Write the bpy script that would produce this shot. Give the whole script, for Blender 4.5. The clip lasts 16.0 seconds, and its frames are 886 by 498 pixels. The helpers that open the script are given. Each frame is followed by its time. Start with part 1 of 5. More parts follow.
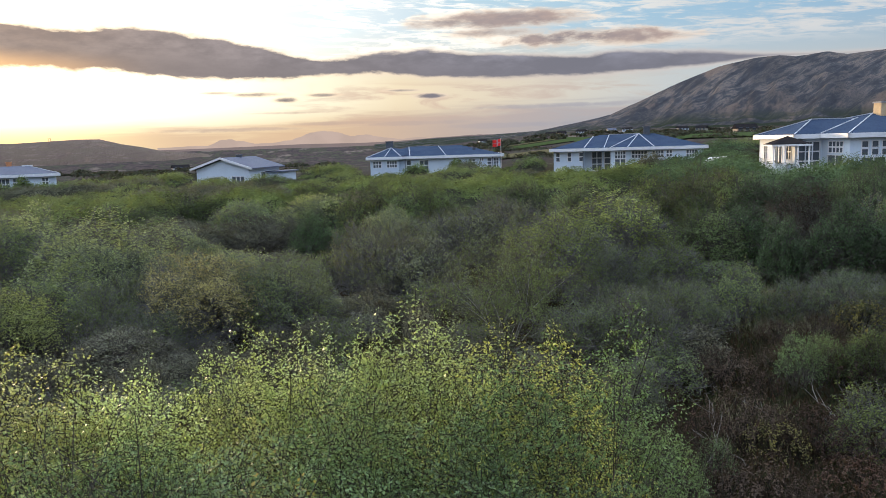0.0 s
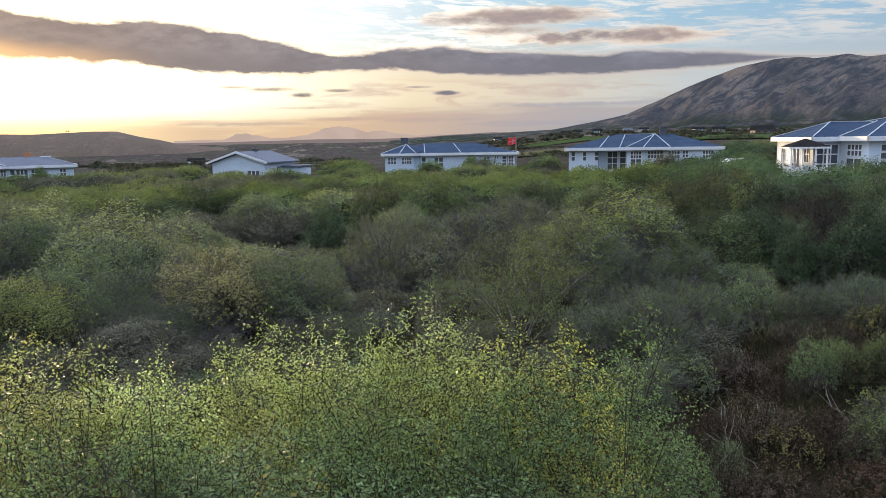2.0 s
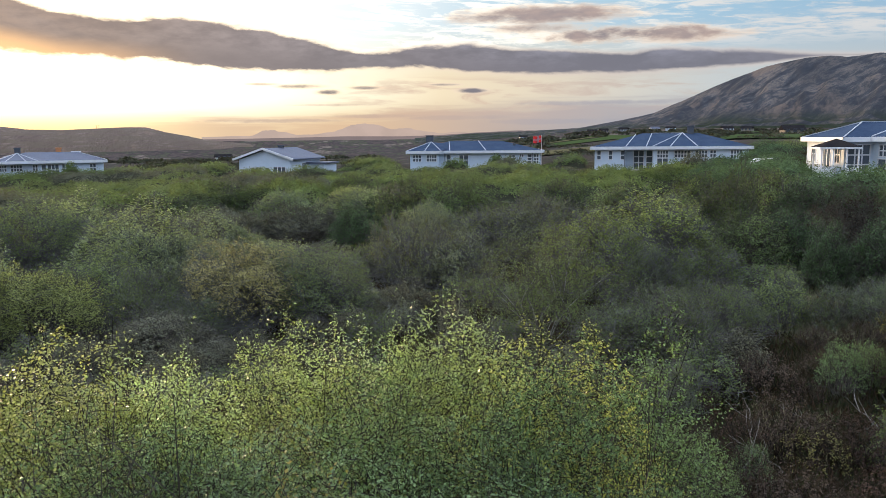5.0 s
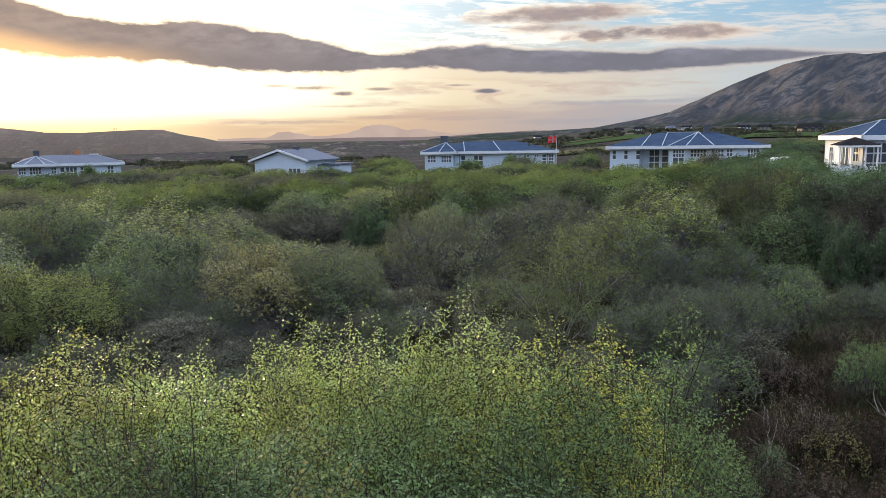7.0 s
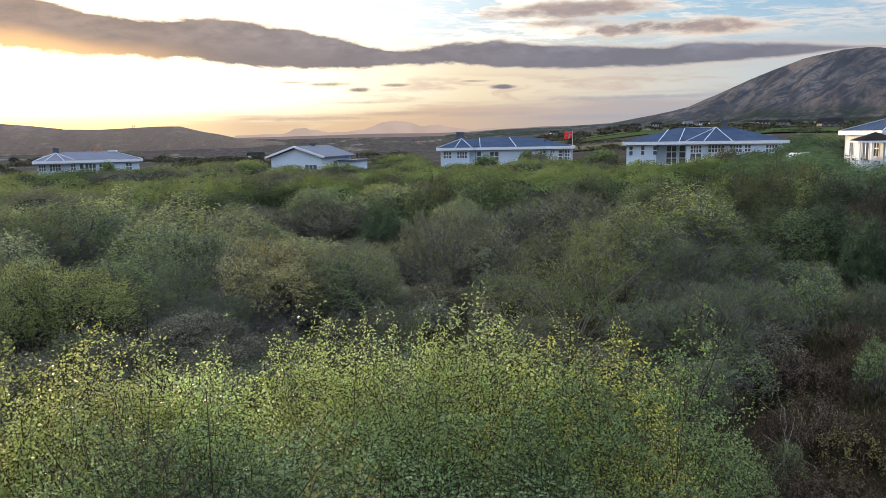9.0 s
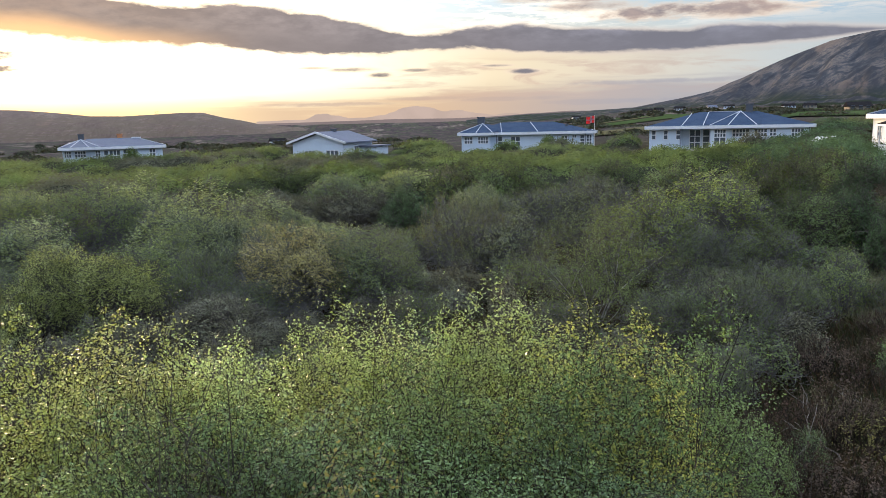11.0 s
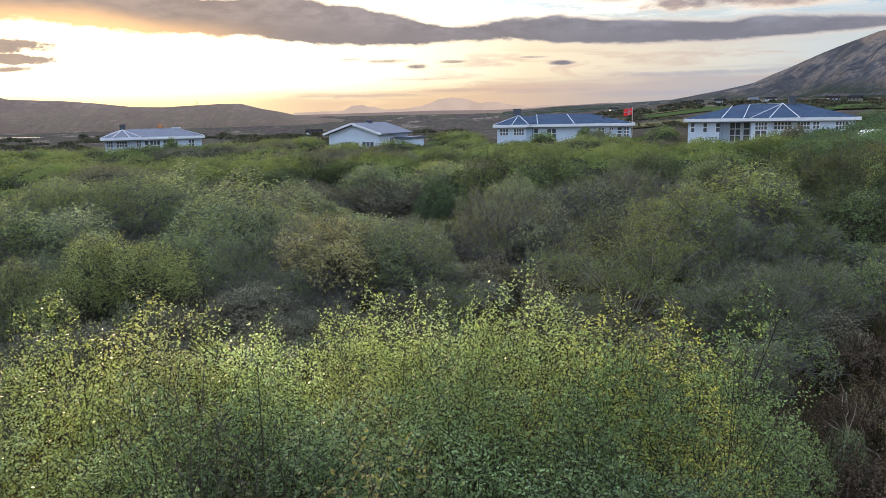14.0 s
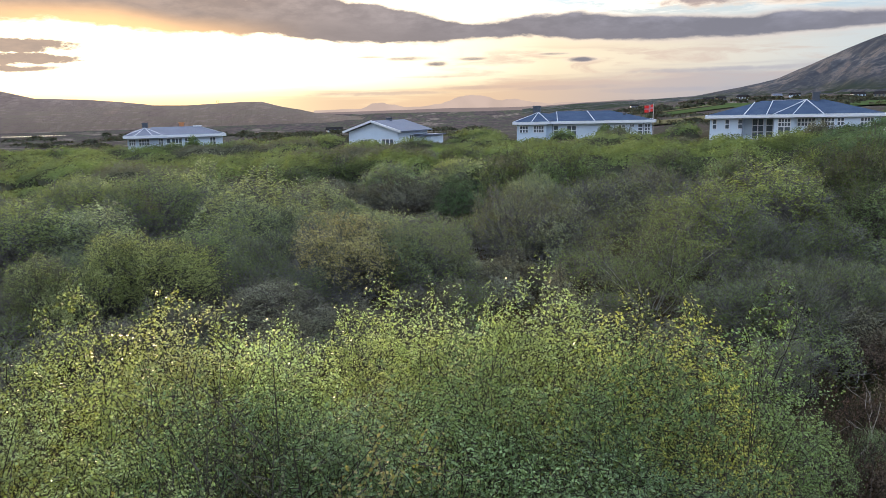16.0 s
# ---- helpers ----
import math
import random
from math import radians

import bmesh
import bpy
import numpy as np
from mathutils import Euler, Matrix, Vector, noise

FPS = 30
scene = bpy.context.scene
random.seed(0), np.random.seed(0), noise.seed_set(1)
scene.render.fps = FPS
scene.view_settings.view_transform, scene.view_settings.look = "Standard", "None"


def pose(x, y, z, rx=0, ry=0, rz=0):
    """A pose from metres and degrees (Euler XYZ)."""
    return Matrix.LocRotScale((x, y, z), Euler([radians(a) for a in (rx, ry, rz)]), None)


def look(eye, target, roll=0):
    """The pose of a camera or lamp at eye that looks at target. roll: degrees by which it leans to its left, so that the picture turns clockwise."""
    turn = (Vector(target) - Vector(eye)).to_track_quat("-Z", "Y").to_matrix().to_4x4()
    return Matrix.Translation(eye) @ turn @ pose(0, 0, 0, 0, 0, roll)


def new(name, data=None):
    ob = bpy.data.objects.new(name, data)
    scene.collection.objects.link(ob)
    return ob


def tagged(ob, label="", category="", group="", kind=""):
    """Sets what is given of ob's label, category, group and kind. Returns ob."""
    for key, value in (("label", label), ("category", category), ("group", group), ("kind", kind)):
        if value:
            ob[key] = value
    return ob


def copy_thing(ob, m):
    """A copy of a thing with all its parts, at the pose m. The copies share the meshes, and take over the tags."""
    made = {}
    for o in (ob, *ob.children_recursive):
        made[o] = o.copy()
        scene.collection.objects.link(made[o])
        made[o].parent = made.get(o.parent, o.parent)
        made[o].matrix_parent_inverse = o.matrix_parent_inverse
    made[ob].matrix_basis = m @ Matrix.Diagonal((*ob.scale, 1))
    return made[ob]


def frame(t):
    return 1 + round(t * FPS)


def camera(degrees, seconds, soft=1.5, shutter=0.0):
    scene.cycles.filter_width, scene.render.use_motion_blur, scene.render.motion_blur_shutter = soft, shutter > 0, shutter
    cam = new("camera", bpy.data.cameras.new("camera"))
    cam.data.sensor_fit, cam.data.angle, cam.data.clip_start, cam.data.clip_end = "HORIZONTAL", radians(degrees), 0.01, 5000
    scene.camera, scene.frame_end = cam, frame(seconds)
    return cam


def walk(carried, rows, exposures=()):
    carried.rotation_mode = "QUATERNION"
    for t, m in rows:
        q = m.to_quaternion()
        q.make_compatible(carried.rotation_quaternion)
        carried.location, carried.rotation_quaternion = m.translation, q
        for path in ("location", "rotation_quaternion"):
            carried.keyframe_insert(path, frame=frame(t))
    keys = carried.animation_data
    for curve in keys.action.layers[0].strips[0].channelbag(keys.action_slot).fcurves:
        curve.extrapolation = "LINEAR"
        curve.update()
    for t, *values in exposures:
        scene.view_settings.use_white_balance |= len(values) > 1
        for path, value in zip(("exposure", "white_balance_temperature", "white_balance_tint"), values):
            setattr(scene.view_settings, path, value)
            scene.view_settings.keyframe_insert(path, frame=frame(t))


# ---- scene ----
cam = camera(59.3, 16.0, soft=.8)
PATH = [
    (0, pose(-0.000, 0.000, 4.200, 82.10, 1.70, 0.00)),
    (0.5, pose(-0.003, -0.001, 4.200, 82.18, 1.31, 0.18)),
    (1, pose(-0.005, -0.004, 4.201, 82.11, 1.03, 0.39)),
    (1.5, pose(-0.006, -0.005, 4.200, 81.99, 0.92, 0.73)),
    (2, pose(-0.007, -0.005, 4.197, 81.92, 0.85, 1.10)),
    (2.5, pose(-0.006, -0.002, 4.197, 81.85, 0.76, 1.52)),
    (3, pose(-0.002, 0.003, 4.198, 81.75, 0.69, 1.80)),
    (3.5, pose(-0.002, 0.004, 4.198, 81.69, 0.67, 2.03)),
    (4, pose(-0.003, 0.000, 4.200, 81.72, 0.51, 2.35)),
    (6.5, pose(0.002, -0.002, 4.200, 81.82, 0.82, 3.72)),
    (7, pose(0.002, -0.006, 4.202, 81.83, 0.83, 4.00)),
    (7.5, pose(0.002, -0.008, 4.203, 81.83, 0.84, 4.25)),
    (8, pose(0.006, -0.009, 4.207, 81.76, 0.86, 4.46)),
    (8.5, pose(0.008, -0.011, 4.209, 81.67, 0.89, 4.71)),
    (9, pose(0.016, -0.017, 4.212, 81.56, 0.97, 5.16)),
    (11.5, pose(0.039, -0.021, 4.210, 80.34, 1.11, 7.05)),
    (12, pose(0.047, -0.016, 4.208, 80.25, 0.93, 7.42)),
    (12.5, pose(0.054, -0.007, 4.206, 80.16, 0.83, 7.78)),
    (13, pose(0.054, -0.003, 4.203, 80.10, 0.72, 8.27)),
    (13.5, pose(0.058, -0.003, 4.199, 80.05, 0.72, 8.93)),
    (14, pose(0.055, -0.002, 4.199, 79.98, 1.04, 9.30)),
    (14.5, pose(0.061, 0.004, 4.196, 79.86, 1.23, 9.53)),
    (15, pose(0.063, 0.012, 4.191, 79.80, 1.25, 9.84)),
    (15.5, pose(0.067, 0.016, 4.190, 79.77, 1.24, 10.35)),
    (16, pose(0.073, 0.017, 4.191, 79.82, 1.22, 10.73)),
]
walk(cam, PATH, [(0, -.06), (4, -.05), (9, -.01), (12.5, .08), (16, .18)])

# ---- world, sun ----
SUN_AZ, SUN_EL = 33.5, 4.6          # degrees: to the left of the first view, above the horizon


class Nodes:
    """Short names for building a node tree."""

    def __init__(self, tree):
        self.tree = tree
        tree.nodes.clear()

    def add(self, kind, **props):
        n = self.tree.nodes.new(kind)
        for k, v in props.items():
            if k == "op":
                n.operation = v
            elif k == "noise_dimensions":
                n.noise_dimensions = v
            elif k == "data_type":
                n.data_type = v
            elif k == "blend":
                n.blend_type = v
        return n

    def put(self, socket, value):
        if isinstance(value, bpy.types.NodeSocket):
            self.tree.links.new(value, socket)
        elif value is not None:
            socket.default_value = value

    def m(self, op, a, b=None, c=None, clamp=False):
        n = self.add("ShaderNodeMath", op=op)
        n.use_clamp = clamp
        for s, v in zip(n.inputs, (a, b, c)):
            self.put(s, v)
        return n.outputs[0]

    def span(self, v, a, b, lo=0.0, hi=1.0, smooth=True):
        n = self.add("ShaderNodeMapRange")
        n.interpolation_type = "SMOOTHSTEP" if smooth else "LINEAR"
        for i, x in enumerate((v, a, b, lo, hi)):
            self.put(n.inputs[i], x)
        return n.outputs[0]

    def xyz(self, x, y, z=0.0):
        n = self.add("ShaderNodeCombineXYZ")
        for s, v in zip(n.inputs, (x, y, z)):
            self.put(s, v)
        return n.outputs[0]

    def noise(self, vec, scale, detail=4.0, rough=0.55, distort=0.0):
        n = self.add("ShaderNodeTexNoise")
        self.put(n.inputs["Vector"], vec)
        n.inputs["Scale"].default_value, n.inputs["Detail"].default_value = scale, detail
        n.inputs["Roughness"].default_value, n.inputs["Distortion"].default_value = rough, distort
        return n.outputs["Fac"]

    def ramp(self, fac, stops, mode="LINEAR"):
        n = self.add("ShaderNodeValToRGB")
        self.put(n.inputs[0], fac)
        e = n.color_ramp.elements
        n.color_ramp.interpolation = mode
        while len(e) < len(stops):
            e.new(1.0)
        for el, (p, c) in zip(e, stops):
            el.position = p
            el.color = (c, c, c, 1) if isinstance(c, (int, float)) else (*c, 1)
        return n.outputs[0]

    def mix(self, fac, a, b, blend="MIX"):
        n = self.add("ShaderNodeMix", data_type="RGBA", blend=blend)
        self.put(n.inputs[0], fac)
        for s, v in ((n.inputs[6], a), (n.inputs[7], b)):
            self.put(s, (*v, 1) if isinstance(v, tuple) and len(v) == 3 else v)
        return n.outputs[2]


def build_world():
    w = bpy.data.worlds.new("evening_sky")
    w.use_nodes = True
    scene.world = w
    k = Nodes(w.node_tree)
    sep = k.add("ShaderNodeSeparateXYZ")
    k.put(sep.inputs[0], k.add("ShaderNodeTexCoord").outputs["Generated"])
    x, y, z = sep.outputs
    deg = 180 / math.pi
    az = k.m("MULTIPLY", k.m("ARCTAN2", k.m("MULTIPLY", x, -1.0), y), deg)
    el = k.m("MULTIPLY", k.m("ARCSINE", z), deg)
    # clear sky: physical sky high up, and the colours of a low veiled sun near the horizon
    sky = k.add("ShaderNodeTexSky")
    sky.sky_type, sky.sun_disc = "NISHITA", False
    sky.sun_elevation, sky.sun_rotation = radians(SUN_EL), radians(-SUN_AZ)
    sky.air_density, sky.dust_density, sky.ozone_density = 1.0, 1.5, 1.0
    high = k.mix(1.0, sky.outputs[0], (SKY, SKY, SKY), "MULTIPLY")
    f = k.span(az, -60.0, 75.0, smooth=False)      # position = (az + 60) / 135

    def band(stops):
        return k.mix(1.0, k.ramp(f, [((a + 60) / 135, tuple(v / 4 for v in c)) for a, c in stops]), (4.0, 4.0, 4.0), "MULTIPLY")

    low = band([(-60, (.34, .37, .44)), (-30, (.42, .46, .50)), (-10, (.46, .46, .47)), (0, (.62, .50, .40)), (9, (.92, .70, .42)),
                (18, (1.1, .88, .55)), (33, (1.9, 1.3, .55)), (48, (1.0, .70, .36)), (75, (.42, .40, .42))])
    mid = band([(-60, (.34, .42, .54)), (-30, (.50, .56, .60)), (-16, (.60, .64, .65)), (-5, (.80, .71, .57)), (3, (.97, .82, .58)),
                (10, (1.2, 1.12, .85)), (18, (1.6, 1.5, 1.25)), (33, (3.2, 2.9, 2.1)), (75, (.50, .48, .50))])
    top = band([(-60, (.24, .38, .60)), (-28, (.33, .52, .70)), (-14, (.40, .60, .76)), (-2, (.55, .74, .86)), (5, (.85, .95, 1.0)),
                (10, (1.0, 1.15, 1.15)), (18, (1.35, 1.32, 1.2)), (36, (1.8, 1.65, 1.4)), (75, (.45, .50, .60))])
    base = k.mix(k.span(el, 0.6, 3.2), low, mid)
    base = k.mix(k.span(el, 4.0, 8.5), base, top)
    # broken bright cloud overhead, out of view, added to light the scrub from above
    over = k.noise(k.xyz(k.m("MULTIPLY", x, 2.2), k.m("MULTIPLY", y, 2.2), z), 1.6, 5.0, .6, .5)
    high = k.mix(k.span(over, .36, .6), high, k.mix(k.span(y, -.8, .7), VEIL_BACK, VEIL_FRONT))
    base = k.mix(k.span(el, 9.0, 30.0), base, high)
    # thin high streaks
    streak = k.noise(k.xyz(k.m("MULTIPLY_ADD", el, 0.5, k.m("MULTIPLY", az, .10)), k.m("MULTIPLY_ADD", az, -.10, k.m("MULTIPLY", el, .9)), 3.0), 1.0, 6.0, .6, .6)
    wisp = k.noise(k.xyz(k.m("MULTIPLY_ADD", el, 1.1, k.m("MULTIPLY", az, .16)), k.m("MULTIPLY_ADD", az, -.22, k.m("MULTIPLY", el, 1.6)), 8.0), 1.5, 8.0, .66, .9)
    streak = k.m("ADD", k.m("MULTIPLY", streak, .5), k.m("MULTIPLY", wisp, .5))
    smask = k.m("MULTIPLY", k.span(streak, .45, .58), k.span(el, 5.4, 6.8))
    base = k.mix(k.m("MULTIPLY", smask, .9), base, k.mix(k.span(az, -22.0, 10.0), (.74, .74, .74), (1.5, 1.42, 1.25)))
    # soft broken layers over the horizon
    vein = k.noise(k.xyz(k.m("MULTIPLY", az, .16), k.m("MULTIPLY", el, 1.0), 5.0), 1.0, 6.0, .6, .7)
    vmask = k.m("MULTIPLY", k.span(vein, .45, .62), k.m("MULTIPLY", k.span(az, 15.0, 4.0), k.m("MULTIPLY", k.span(el, .8, 1.6), k.span(el, 4.6, 3.4))))
    base = k.mix(k.m("MULTIPLY", vmask, .8), base, k.mix(k.span(az, -14.0, 6.0), (.60, .51, .46), (.74, .54, .42)))
    # the long grey bank and the smaller clouds
    p = k.xyz(k.m("MULTIPLY", az, .22), k.m("MULTIPLY", el, .62), 1.7)
    n1 = k.m("SUBTRACT", k.noise(p, 1.0, 7.0, .58, .25), .5)
    n2 = k.m("SUBTRACT", k.noise(p, 3.4, 5.0, .6), .5)
    fine = k.m("ADD", k.m("MULTIPLY", n1, 1.9), k.m("MULTIPLY", n2, .6))

    def level(stops):            # a height in degrees, as a curve over the azimuth
        return k.m("MULTIPLY", k.ramp(f, [((a + 60) / 135, v / 10) for a, v in stops]), 10.0)

    up = level([(-60, 4.6), (-30, 4.7), (-22.4, 5.05), (-18, 5.5), (-12, 5.8), (-5, 5.85), (.8, 6.45), (5, 6.3), (8.4, 5.9), (11.2, 6.5),
                (15, 7.2), (18.6, 7.85), (24, 7.95), (29, 8.2), (34, 9.6), (48, 9.8), (75, 9.0)])
    dn = level([(-60, 4.6), (-30, 4.75), (-22.4, 4.95), (-18, 4.6), (-12, 4.35), (-5, 4.35), (.8, 4.65), (5, 4.95), (8.8, 5.1), (11.3, 4.5),
                (15, 4.75), (22, 5.12), (28.5, 5.3), (33, 6.1), (40, 6.2), (75, 7.0)])
    half = k.m("MULTIPLY", k.m("SUBTRACT", up, dn), .5)
    mid_h = k.m("MULTIPLY", k.m("ADD", up, dn), .5)
    bank = k.m("SUBTRACT", half, k.m("ABSOLUTE", k.m("SUBTRACT", el, mid_h)))
    depth = k.m("ADD", bank, k.m("MULTIPLY", fine, k.m("MULTIPLY", k.span(half, 0.0, .6, .25, .8), k.span(az, -6.0, 12.0, .5, 1.0))))

    def puff(a, e, wa, we, amp=.9):      # one small cloud
        da = k.m("POWER", k.m("ABSOLUTE", k.m("DIVIDE", k.m("SUBTRACT", az, a), wa)), 2.0)
        de = k.m("POWER", k.m("ABSOLUTE", k.m("DIVIDE", k.m("SUBTRACT", el, e), we)), 2.0)
        return k.m("ADD", k.m("MULTIPLY", k.m("SUBTRACT", 1.0, k.m("ADD", da, de)), min(.5, we)), k.m("MULTIPLY", k.m("ADD", fine, k.m("MULTIPLY", n2, .5)), amp * we))

    near_sun = k.span(az, -12.0, 34.0)
    # ragged clouds above and to the left, softer than the bank
    loose = None
    for a, e, wa, we, amp in ((-4.2, 8.4, 6.0, .6, 1.2), (-9.5, 6.95, 6.0, .55, 2.0), (-4.0, 7.5, 3.0, .3, 1.8), (-13.5, 6.7, 4.0, .35, 2.2), (-13.0, 9.9, 6.0, .4, 2.0)):
        q = puff(a, e, wa, we, amp)
        loose = q if loose is None else k.m("MAXIMUM", loose, q)
    lcol = k.mix(k.span(loose, -.2, .5), (1.0, .76, .56), k.mix(k.span(n1, -.2, .2), (.26, .225, .25), (.50, .37, .33)))
    base = k.mix(k.m("MULTIPLY", k.span(loose, -.55, .45), .92), base, lcol)
    dense = depth
    for a, e, wa, we, amp in ((39.5, 4.55, 4.6, .42, 2.4), (40.5, 3.75, 5.4, .34, 3.0), (41.0, 3.1, 5.0, .2, 3.0),
                              (13.1, 3.6, 1.3, .13, 2.2), (11.15, 3.2, .8, .17, 2.0), (8.5, 3.5, .9, .11, 2.2), (.9, 3.25, .9, .16, 2.0), (15.8, 3.75, .7, .06, 2.0), (3.0, 3.7, .8, .07, 2.2)):
        dense = k.m("MAXIMUM", dense, puff(a, e, wa, we, amp))
    cmask = k.span(dense, -.34, .18)
    body = k.mix(near_sun, (.195, .195, .24), (.285, .222, .205))
    lift = k.m("MULTIPLY", k.span(k.m("ADD", n1, k.m("MULTIPLY", n2, .5)), -.15, .3), k.span(k.m("SUBTRACT", el, mid_h), -.8, .9, .25, 1.0))
    body = k.mix(lift, body, k.mix(near_sun, (.30, .30, .37), (.48, .38, .34)))
    body = k.mix(k.m("MULTIPLY", k.span(az, 16.0, 38.0), k.span(n2, -.25, .25, .35, .9)), body, (.50, .355, .275))
    rim = k.mix(near_sun, (.70, .60, .56), (1.9, 1.4, .8))
    sunny = k.m("MULTIPLY", k.span(k.m("SUBTRACT", el, dn), -.5, -.1), k.m("MULTIPLY", k.span(k.m("ABSOLUTE", k.m("SUBTRACT", az, SUN_AZ)), 2.0, 14.0, 1.0, 0.0), k.span(k.m("SUBTRACT", el, dn), 1.5, 0.0)))
    ccol = k.mix(k.span(dense, -.12, .17), rim, body)
    ccol = k.mix(k.m("MULTIPLY", sunny, .75), ccol, (1.5, .85, .36))
    out = k.mix(k.m("MULTIPLY", cmask, .97), base, ccol)
    # low hazy layers over the distance
    lay = k.noise(k.xyz(k.m("MULTIPLY", az, .10), k.m("MULTIPLY", el, 1.5), 9.0), 1.0, 5.0, .55, .4)
    top_l = k.m("MULTIPLY_ADD", lay, 3.2, k.span(az, -14.0, 18.0, .75, -.35))
    l1 = k.m("MULTIPLY", k.span(k.m("SUBTRACT", top_l, el), -.55, .55), k.span(az, 28.0, 17.0))
    out = k.mix(k.m("MULTIPLY", l1, .72), out, k.mix(k.span(az, -10.0, 12.0), (.45, .42, .45), (.74, .50, .34)))
    thin = None
    for a, e, wa, we, amp in ((14.5, 1.2, 4.5, .14, 2.6), (8.0, 1.5, 3.6, .12, 2.6), (2.0, 1.35, 3.5, .16, 2.6), (-9.0, 2.3, 5.5, .16, 2.2), (-4.5, 1.0, 5.0, .2, 2.4), (10.5, 2.3, 2.5, .08, 2.6)):
        q = puff(a, e, wa, we, amp)
        thin = q if thin is None else k.m("MAXIMUM", thin, q)
    out = k.mix(k.m("MULTIPLY", k.span(thin, -.12, .16), .75), out, k.mix(k.span(az, -10.0, 8.0), (.42, .41, .46), (.62, .46, .37)))
    bg = k.add("ShaderNodeBackground")
    k.put(bg.inputs[0], out)
    bg.inputs[1].default_value = 1.0
    k.put(k.add("ShaderNodeOutputWorld").inputs[0], bg.outputs[0])


SKY = 0.15
VEIL_FRONT, VEIL_BACK = (4.1, 4.5, 5.25), (1.8, 2.35, 3.4)
build_world()
sun_dir = Vector((-math.sin(radians(SUN_AZ)) * math.cos(radians(SUN_EL)), math.cos(radians(SUN_AZ)) * math.cos(radians(SUN_EL)), math.sin(radians(SUN_EL))))
sun = new("sun", bpy.data.lights.new("sun", "SUN"))
sun.data.energy, sun.data.angle, sun.data.color = 5.0, radians(4.0), (1.0, .68, .38)
sun.matrix_world = look(sun_dir * 100, (0, 0, 0))

# ---- materials ----


def material(name, color, rough=.7, color2=None, scale=3.0, bump=.0, metal=0.0, spec=.4, fine=None, mottle=.35):
    """A surface with grain at two scales."""
    mat = bpy.data.materials.new(name)
    mat.use_nodes = True
    k = Nodes(mat.node_tree)
    tc = k.add("ShaderNodeTexCoord").outputs["Object"]
    c2 = color2 or tuple(c * .7 for c in color)
    a = k.noise(tc, scale, 5.0)
    b = k.noise(tc, fine or scale * 9, 4.0)
    col = k.mix(k.span(a, .35, .65), color, c2)
    col = k.mix(k.m("MULTIPLY", k.span(b, .45, .75), mottle), col, tuple(c * .55 for c in color))
    bs = k.add("ShaderNodeBsdfPrincipled")
    k.put(bs.inputs["Base Color"], col)
    k.put(bs.inputs["Roughness"], k.span(b, .2, .8, max(rough - .1, .02), min(rough + .1, 1.0)))
    bs.inputs["Metallic"].default_value, bs.inputs["Specular IOR Level"].default_value = metal, spec
    if bump:
        bn = k.add("ShaderNodeBump")
        bn.inputs["Strength"].default_value = bump
        k.put(bn.inputs["Height"], k.m("ADD", a, k.m("MULTIPLY", b, .4)))
        k.put(bs.inputs["Normal"], bn.outputs[0])
    k.put(k.add("ShaderNodeOutputMaterial").inputs[0], bs.outputs[0])
    return mat


def leaf_material(name, tones, thin=.4, rough=.42, spec=.5, vary=1.0):
    """Leaves: several tones by leaf, a shift by plant, light through the blade."""
    mat = bpy.data.materials.new(name)
    mat.use_nodes = True
    k = Nodes(mat.node_tree)
    r = k.add("ShaderNodeNewGeometry").outputs["Random Per Island"]
    o = k.add("ShaderNodeObjectInfo").outputs["Random"]
    n = len(tones)
    col = k.ramp(r, [(i / max(n - 1, 1), t) for i, t in enumerate(tones)])
    hs = k.add("ShaderNodeHueSaturation")
    k.put(hs.inputs["Hue"], k.span(o, 0.0, 1.0, .485, .512, False))
    k.put(hs.inputs["Saturation"], k.span(o, 1.0, 0.0, .82, 1.08, False))
    geo = k.add("ShaderNodeNewGeometry").outputs["Position"]
    plant = k.m("MULTIPLY", k.span(k.noise(geo, .33, 2.0), .34, .66, 1 - .38 * vary, 1 + .42 * vary), k.span(k.noise(geo, 1.3, 2.0), .35, .65, .85, 1.15))
    k.put(hs.inputs["Value"], k.m("MULTIPLY", plant, k.span(k.m("FRACT", k.m("MULTIPLY", o, 7.3)), 0.0, 1.0, .8, 1.15, False)))
    k.put(hs.inputs["Color"], col)
    bs = k.add("ShaderNodeBsdfPrincipled")
    k.put(bs.inputs["Base Color"], hs.outputs[0])
    bs.inputs["Roughness"].default_value, bs.inputs["Specular IOR Level"].default_value = rough, spec
    tr = k.add("ShaderNodeBsdfTranslucent")
    k.put(tr.inputs[0], k.mix(1.0, hs.outputs[0], (1.35, 1.3, .75), "MULTIPLY"))
    mx = k.add("ShaderNodeMixShader")
    mx.inputs[0].default_value = thin
    k.put(mx.inputs[1], bs.outputs[0])
    k.put(mx.inputs[2], tr.outputs[0])
    k.put(k.add("ShaderNodeOutputMaterial").inputs[0], mx.outputs[0])
    return mat


def glass_material():
    mat = bpy.data.materials.new("window_glass")
    mat.use_nodes = True
    k = Nodes(mat.node_tree)
    bs = k.add("ShaderNodeBsdfPrincipled")
    bs.inputs["Base Color"].default_value = (.085, .105, .135, 1)
    bs.inputs["Roughness"].default_value, bs.inputs["Specular IOR Level"].default_value = .06, .6
    k.put(k.add("ShaderNodeOutputMaterial").inputs[0], bs.outputs[0])
    return mat


